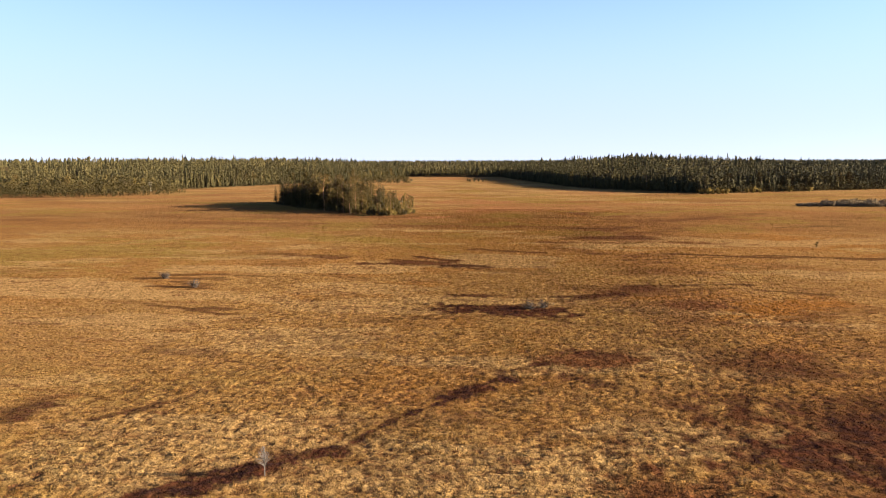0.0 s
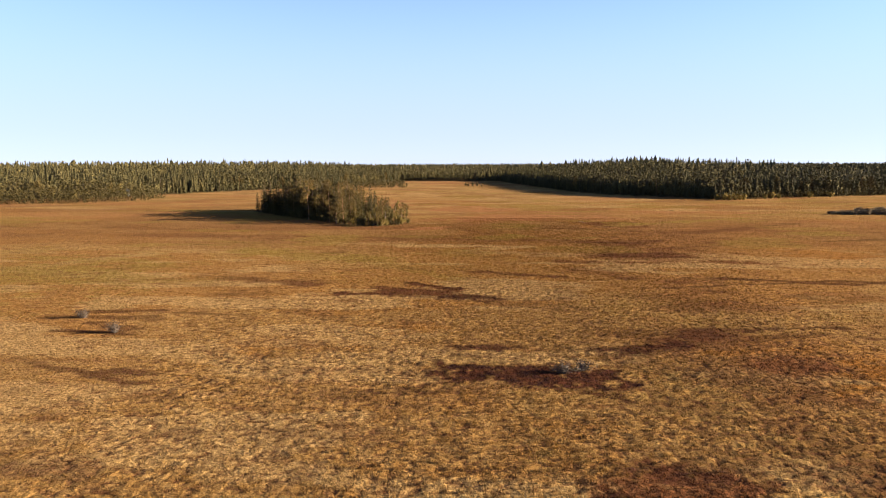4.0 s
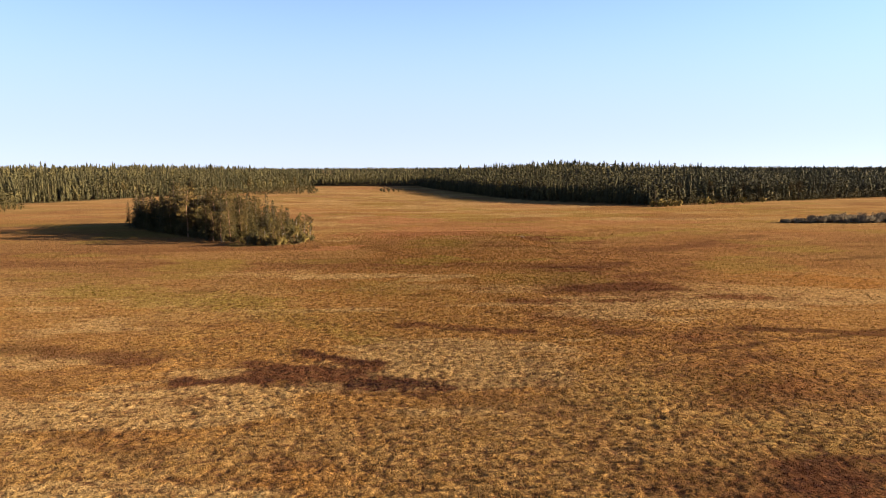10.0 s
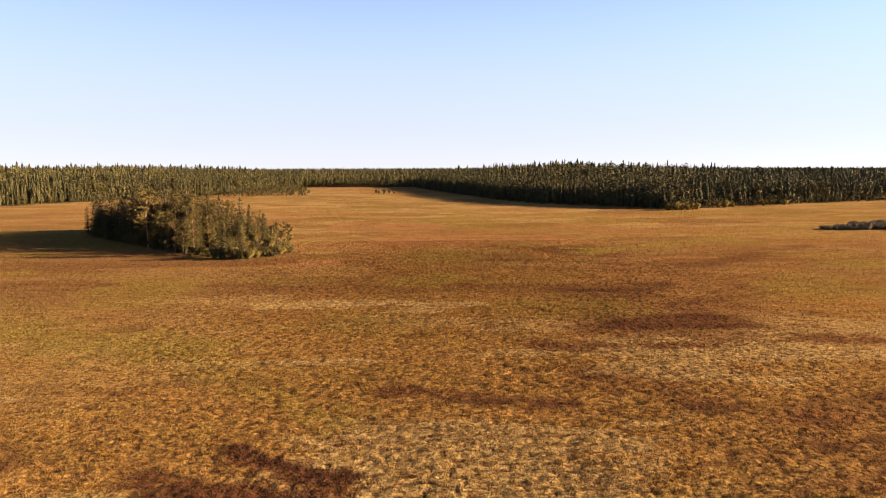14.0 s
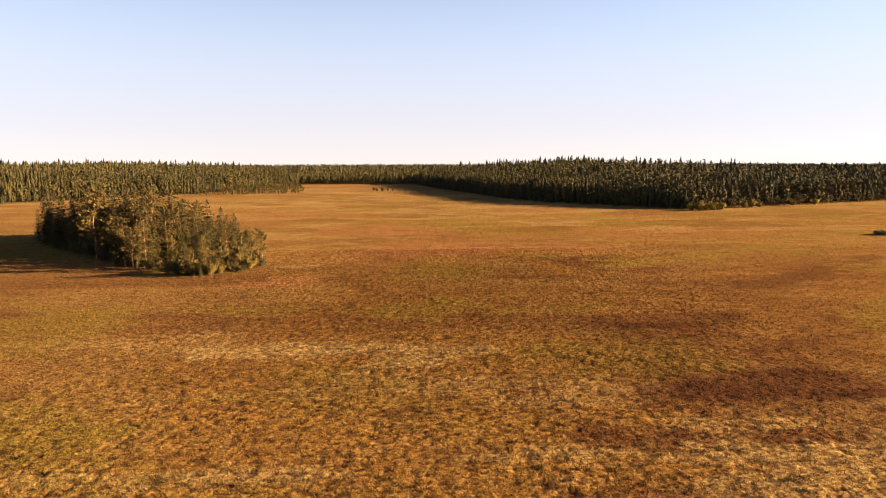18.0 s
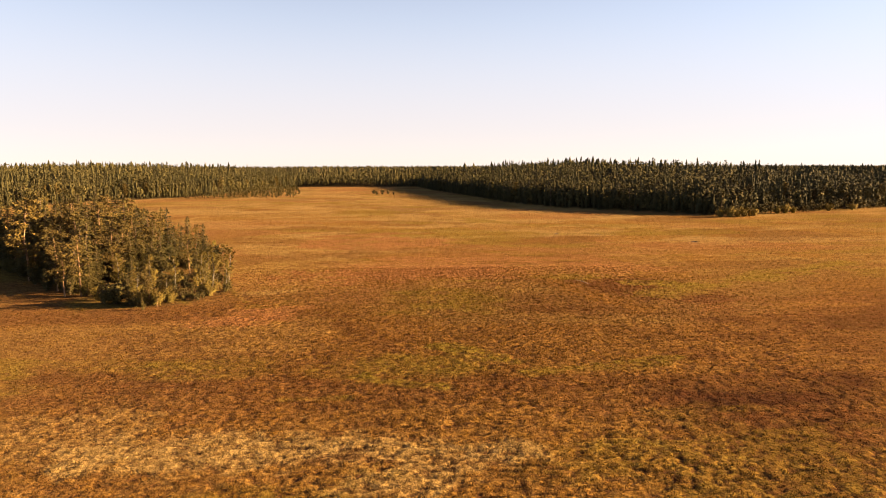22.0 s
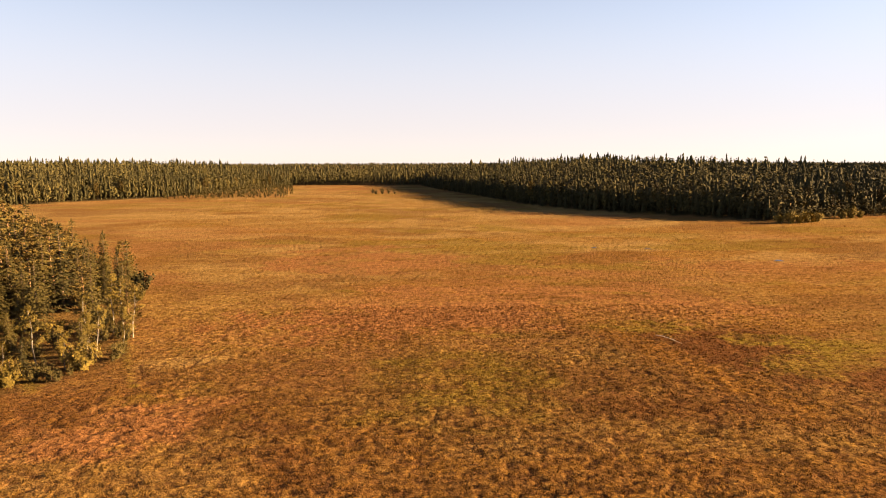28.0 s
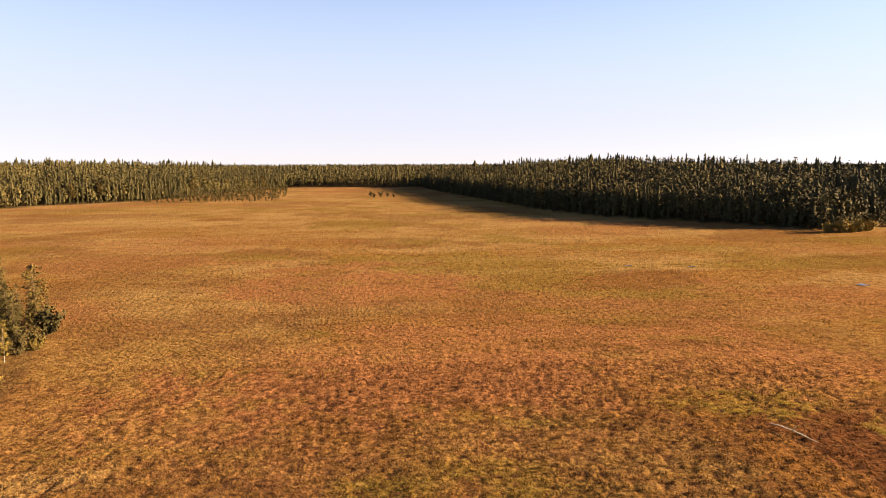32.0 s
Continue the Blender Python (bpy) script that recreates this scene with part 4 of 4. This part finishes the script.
for name, poly, box, high, label in BOXES:
    x, y = wood_points(poly, box, 5.6, (0.4, 6.0), 3)
    for px, py in zip(x, y):
        if not (-235 < px < 260 and py < 640):
            continue
        # mostly dark spruces on the right wood's west flank, standing in for its shade
        k = r.choices(range(5), (3, 3, 0.3, 0.3, 0) if 0 < px < 92 else (3, 3, 3, 3, 3))[0]
        tree, tall = WOOD_TREES[k]
        placed(tree, float(px), float(py), high * r.uniform(0.5, 0.85) / tall * (0.8 if k == 4 else 1), r.uniform(0, 360), USED)
    x, y = wood_points(poly, box, 2.15, (1.5, 12.0), 5)
    wood_mass(name, x, y, high * 0.93, label, 8, 0.45, 0.10, tiers=10, sides=5, sprays=54)
    x, y = wood_points(poly, box, 2.9, (11.0, 48.0), 25)
    wood_mass(name, x, y, high * 0.92, label.replace("wood", "wood behind its edge"), 38, 0.5, 0.25, (0.0, 1.0), 1.2, 8, 5, 40)
    x, y = wood_points(poly, box, 2.2, (0.0, 11.0), 15)
    near = (x > -240) & (x < 260)
    wood_mass("undergrowth", x[near], y[near], 5.2, "dark saplings and bushes filling the wood's edge", 28, 0.25, 0.05, (0.0, 0.8), 1.0, 5, 5, 30)
    x, y = wood_points(poly, box, 4.4, (48.0, 130.0), 6)
    seen = np.abs(x) < 0.72 * y + 10
    wood_mass(name, x[seen], y[seen], high * 1.05, label.replace("wood", "wood on rising ground"), 18, 0.62, 0.30, (0.0, 1.0), 1.3, 6, 5, 30)
x, y = wood_points(FAR_WOOD, (-100, 600, 100, 800), 3.6, (0, 60), 7)
# the lighter tone range stands in for haze over the far wood
wood_mass("far_woods", x, y, 11.0, "far conifer wood closing the end of the bog", 9, 0.5, 0.15, (0.5, 1.0), tiers=6, sides=5, sprays=30)
rg = np.random.default_rng(12)
x = rg.uniform(-1500, 1500, 9000)
y = 640 + 2400 * rg.random(9000) ** 1.6
ok = np.abs(x) < 0.8 * y
wood_mass("distant_woods", x[ok], y[ok], 13.0, "distant conifer woods along the horizon", 10, 0.1, 0.2, girth=2.2, tiers=3, sides=4, sprays=12, size=1.9)


# ---- scrub: low birches and willows in front of the woods ----
SCRUB_LEFT = [(-330, 262), (-212, 272), (-166, 284), (-147, 305), (-150, 322), (-166, 345), (-184, 342), (-224, 314), (-330, 302)]
SCRUB_BAY = [(-112, 446), (-84, 446), (-57, 448), (-62, 500), (-72, 560), (-82, 602), (-104, 560), (-112, 470)]


def scrub_mass(name, poly, box, gap, low, high, label, seed):
    x, y = wood_points(poly, box, gap, (0.0, 400.0), seed)
    rg = np.random.default_rng(seed)
    deep = np.clip(edge_distance(x, y, poly) / 14, 0.25, 1)
    n, sprays = len(x), 46
    H = (low + (high - low) * rg.random(n) ** 1.4) * (0.5 + 0.5 * deep)
    t = rg.random((n, sprays)) ** 0.8
    reach = 0.24 * H[:, None] * np.sqrt(np.clip(1.05 - ((t - 0.5) / 0.55) ** 2, 0.05, 1)) * np.sqrt(rg.random((n, sprays)))
    a = rg.uniform(0, 2 * np.pi, (n, sprays))
    c = np.stack([x[:, None] + reach * np.cos(a), y[:, None] + reach * np.sin(a), H[:, None] * (0.1 + 0.9 * t)], -1)
    s = rg.uniform(0.25, 0.5, (n, sprays, 1)) * (0.6 + 0.08 * H)[:, None, None]
    b = rg.uniform(0, 2 * np.pi, (n, sprays))
    d = np.stack([np.cos(b), np.sin(b), rg.uniform(-0.8, 0.8, (n, sprays))], -1) * s
    e = np.stack([-np.sin(b), np.cos(b), rg.uniform(-0.6, 0.6, (n, sprays))], -1) * s * 0.6
    tri = np.stack([c - d * 0.5 + e, c - d * 0.5 - e, c + d], 2).reshape(-1, 3)
    stem = np.stack([np.stack([x - 0.06, y, 0 * x - 0.2], -1), np.stack([x + 0.06, y, 0 * x - 0.2], -1), np.stack([x, y, H], -1)], 1).reshape(-1, 3)
    pts = np.concatenate([tri, stem])
    return tagged(new(name, mesh_of(name, pts, np.arange(len(pts)).reshape(-1, 3), SHRUB)), label, "scrub", kind="stuff")


scrub_mass("birch_scrub", SCRUB_LEFT, (-330, 260, -140, 350), 3.1, 2.0, 10.0, "yellowing birch and willow scrub in front of the wood", 21)
YOUNG = [(88, 323), (96, 318), (126, 334), (157, 346), (216, 372), (300, 402), (300, 412), (216, 382), (157, 356), (126, 344), (95, 328)]
scrub_mass("young_birches", YOUNG, (85, 315, 300, 415), 2.2, 2.5, 7.0, "yellow-green young birches along the edge of the wood", 23)
scrub_mass("pine_scrub", SCRUB_BAY, (-115, 440, -50, 610), 3.8, 1.0, 5.0, "thin grey-green pine and birch scrub in the bay", 22)
BUSHES = "yellow bushes before the wood"
GOLD = [tree_thing("shrub", bush(s, 2.8, 1.7, 0.26, 900), BARK, YELLOW, "bright yellow bush lit by the sun before the wood", "shrub", BUSHES) for s in (71, 72)]
for i, (x, y, s) in enumerate(((92, 316, 1.0), (94.5, 315.5, 1.2), (97, 315.5, 1.0), (99.5, 317, 1.15), (102, 318, 0.9), (104, 320, 1.0), (116, 328, 0.9), (119, 329, 1.2), (123, 331, 0.9), (139, 338, 1.1), (150, 342, 1.0))):
    placed(GOLD[i % 2], x, y, s, r.uniform(0, 360), USED)
AUTUMN = [tree_thing("shrub", bush(s, 2.8, 1.7, 0.14, 1500), BARK, BIRCH, "yellowing willow bush at the tip of the islet", "shrub", "bushes at the islet's tip") for s in (73, 74)]
for x, y, s in ((-31.0, 194.2, 1.05), (-29.6, 195.6, 0.75), (-38.5, 197.4, 0.7), (-26.5, 199.5, 0.6)):
    placed(AUTUMN[int(x) % 2], x, y, s, 70 * s, USED)
placed(ISLET["spruce"][0], -31.2, 191.6, 0.22, 20, USED)
for x, y, top in ((-26.8, 203, 4.2), (-25.9, 206, 3.6), (-27.5, 199.5, 3.4), (-28.5, 205, 5.0), (-26.2, 209, 4.6), (-28.8, 211, 5.5), (-30.5, 201, 4.8), (-33, 199, 5.2)):
    placed(ISLET["birch"][int(y) % 3], x, y, top / 7.0, 90 * top, USED)
for x, y, s in ((-19, 480, 1.0), (-16, 483, 1.3), (-13, 486, 0.9), (-21, 490, 1.1), (-10, 481, 0.7)):
    placed(ISLET["shrub"][int(y) % 2], x, y, s, r.uniform(0, 360), USED)


# ---- small things on the open bog ----
def dead_tree(seed, high, twigs):
    """A small leafless tree with forking grey twigs."""
    q = random.Random(seed)
    trunk = tube([(0, 0, -0.1), (0.02, 0.01, high * 0.5), (0.05, -0.02, high)], [0.035, 0.022, 0.006], 6)
    fine = []
    for i in range(twigs):
        t = 0.3 + 0.68 * i / twigs
        a, reach = q.uniform(0, 6.3), 0.36 * high * (1.15 - t) * q.uniform(0.6, 1.2)
        tip = (reach * math.cos(a), reach * math.sin(a), high * t + reach * q.uniform(0.5, 1.0))
        fine.append(tube([(0, 0, high * t), tip], [0.016, 0.005], 4))
        for j in range(3):
            u, b = q.uniform(0.4, 0.9), a + q.uniform(-1, 1)
            m = (tip[0] * u, tip[1] * u, high * t + (tip[2] - high * t) * u)
            fine.append(tube([m, (m[0] + 0.2 * reach * math.cos(b), m[1] + 0.2 * reach * math.sin(b), m[2] + 0.25 * reach)], [0.008, 0.004], 3))
    return trunk, joined(fine)


def bare_thing(name, built, x, y, label, category):
    ob = tagged(new(name), label, category)
    ob.matrix_basis = pose(x, y, float(ground_z(np.array([x]), np.array([y]))[0]))
    part("trunk", mesh_of("trunk", *built[0], DEAD, True), ob)
    tagged(part("twigwork", mesh_of("twigwork", *built[1], DEAD), ob), kind="stuff")
    return ob


bare_thing("dead_tree", dead_tree(3, 1.6, 70), -11.8, 32.4, "small leafless grey dead tree standing in the bog", "dead tree")
for i, (x, y, h) in enumerate(((-45.1, 88.7, 1.2), (-38.3, 82.8, 1.2), (3.5, 72.5, 0.9), (5.2, 73.4, 0.7))):
    ob = tree_thing("shrub", bush(60 + i, h, 1.0, 0.075, 900), DEAD, TWIGS, "low leafless grey shrub on a heather hummock", "shrub", "bare shrubs of the bog")
    placed(ob, x, y, 1.0, 0, USED)
placed(ISLET["pine"][2], 57.1, 125.9, 0.17, 30, USED)


# ---- pools and a pale post ----
def blob(name, x, y, rx, ry, z, mat, seed, sides=40):
    """A flat patch with an uneven shore."""
    q = random.Random(seed)
    lobes = [(q.uniform(0, 6.3), q.uniform(0.05, 0.2)) for k in range(4)]
    pts = [(0, 0, 0)]
    for k in range(sides):
        a = 2 * math.pi * k / sides
        s = 1 + sum(w * math.sin((j + 2) * a + p) for j, (p, w) in enumerate(lobes))
        pts.append((rx * s * math.cos(a), ry * s * math.sin(a), 0))
    me = mesh_of(name, pts, [(0, k + 1, (k + 1) % sides + 1) for k in range(sides)], mat)
    ob = new(name, me)
    ob.location = (x, y, z)
    return ob


WATER, wn2, wl2, wb = material("bog_water", 0.06)
wb.inputs["Base Color"].default_value = (0.012, 0.010, 0.008, 1)
wb.inputs["Specular IOR Level"].default_value = 0.5
for x, y, rx, ry in ((57.1, 252.2, 0.55, 0.6), (32.3, 270.0, 0.5, 0.35), (41.5, 268.3, 0.55, 0.3)):
    z = float(ground_z(np.array([x]), np.array([y]))[0])
    tagged(blob("pool", x, y, rx, ry, z + 0.12, WATER, 5), "small still bog pool that mirrors the sky", "pool", kind="structure")

def pale_post(x, y):
    """A slender pale marker post with a small board near its top."""
    ob = tagged(new("marker_post"), "weathered white marker post at the edge of the scrub", "post")
    ob.location = (x, y, 0)
    bm = bmesh.new()
    bmesh.ops.create_cube(bm, size=1, matrix=Matrix.Diagonal((0.35, 0.35, 4.2, 1)))
    bmesh.ops.bevel(bm, geom=bm.edges[:], offset=0.03, segments=1, affect="EDGES")
    me = bpy.data.meshes.new("post")
    bm.to_mesh(me)
    bm.free()
    me.materials.append(WHITE)
    part("post", me, ob).location = (0, 0, 2.0)
    bm = bmesh.new()
    bmesh.ops.create_cube(bm, size=1, matrix=Matrix.Diagonal((1.5, 0.15, 1.9, 1)))
    bmesh.ops.bevel(bm, geom=bm.edges[:], offset=0.03, segments=1, affect="EDGES")
    me = bpy.data.meshes.new("board")
    bm.to_mesh(me)
    bm.free()
    me.materials.append(WHITE)
    part("board", me, ob).location = (0, -0.26, 3.6)


WHITE = bark_material("chipped_white_paint", (0.62, 0.60, 0.57), (0.48, 0.46, 0.43), 3.0)
pale_post(-176, 336)


# ---- a fallen pale trunk in the sedge ----
def fallen_trunk(x0, y0, x1, y1):
    ob = tagged(new("fallen_log"), "thin pale fallen trunk lying in the sedge", "log")
    ob.location = (x0, y0, 0.14)
    dx, dy = x1 - x0, y1 - y0
    line = [(dx * t + 0.08 * math.sin(5 * t), dy * t + 0.05 * math.sin(9 * t), 0.06 * math.sin(4 * t)) for t in (0, 0.2, 0.4, 0.6, 0.8, 1.0)]
    part("trunk", mesh_of("trunk", *tube(line, [0.10, 0.095, 0.085, 0.075, 0.06, 0.03], 7), DEAD, True), ob)
    for t, side in ((0.45, 1), (0.7, -1)):
        a = (dx * t, dy * t, 0.05)
        part("branch", mesh_of("branch", *tube([a, (a[0] - side * dy * 0.12, a[1] + side * dx * 0.12, 0.3)], [0.03, 0.01], 5), DEAD, True), ob)


fallen_trunk(21.1, 206.6, 22.4, 203.8)
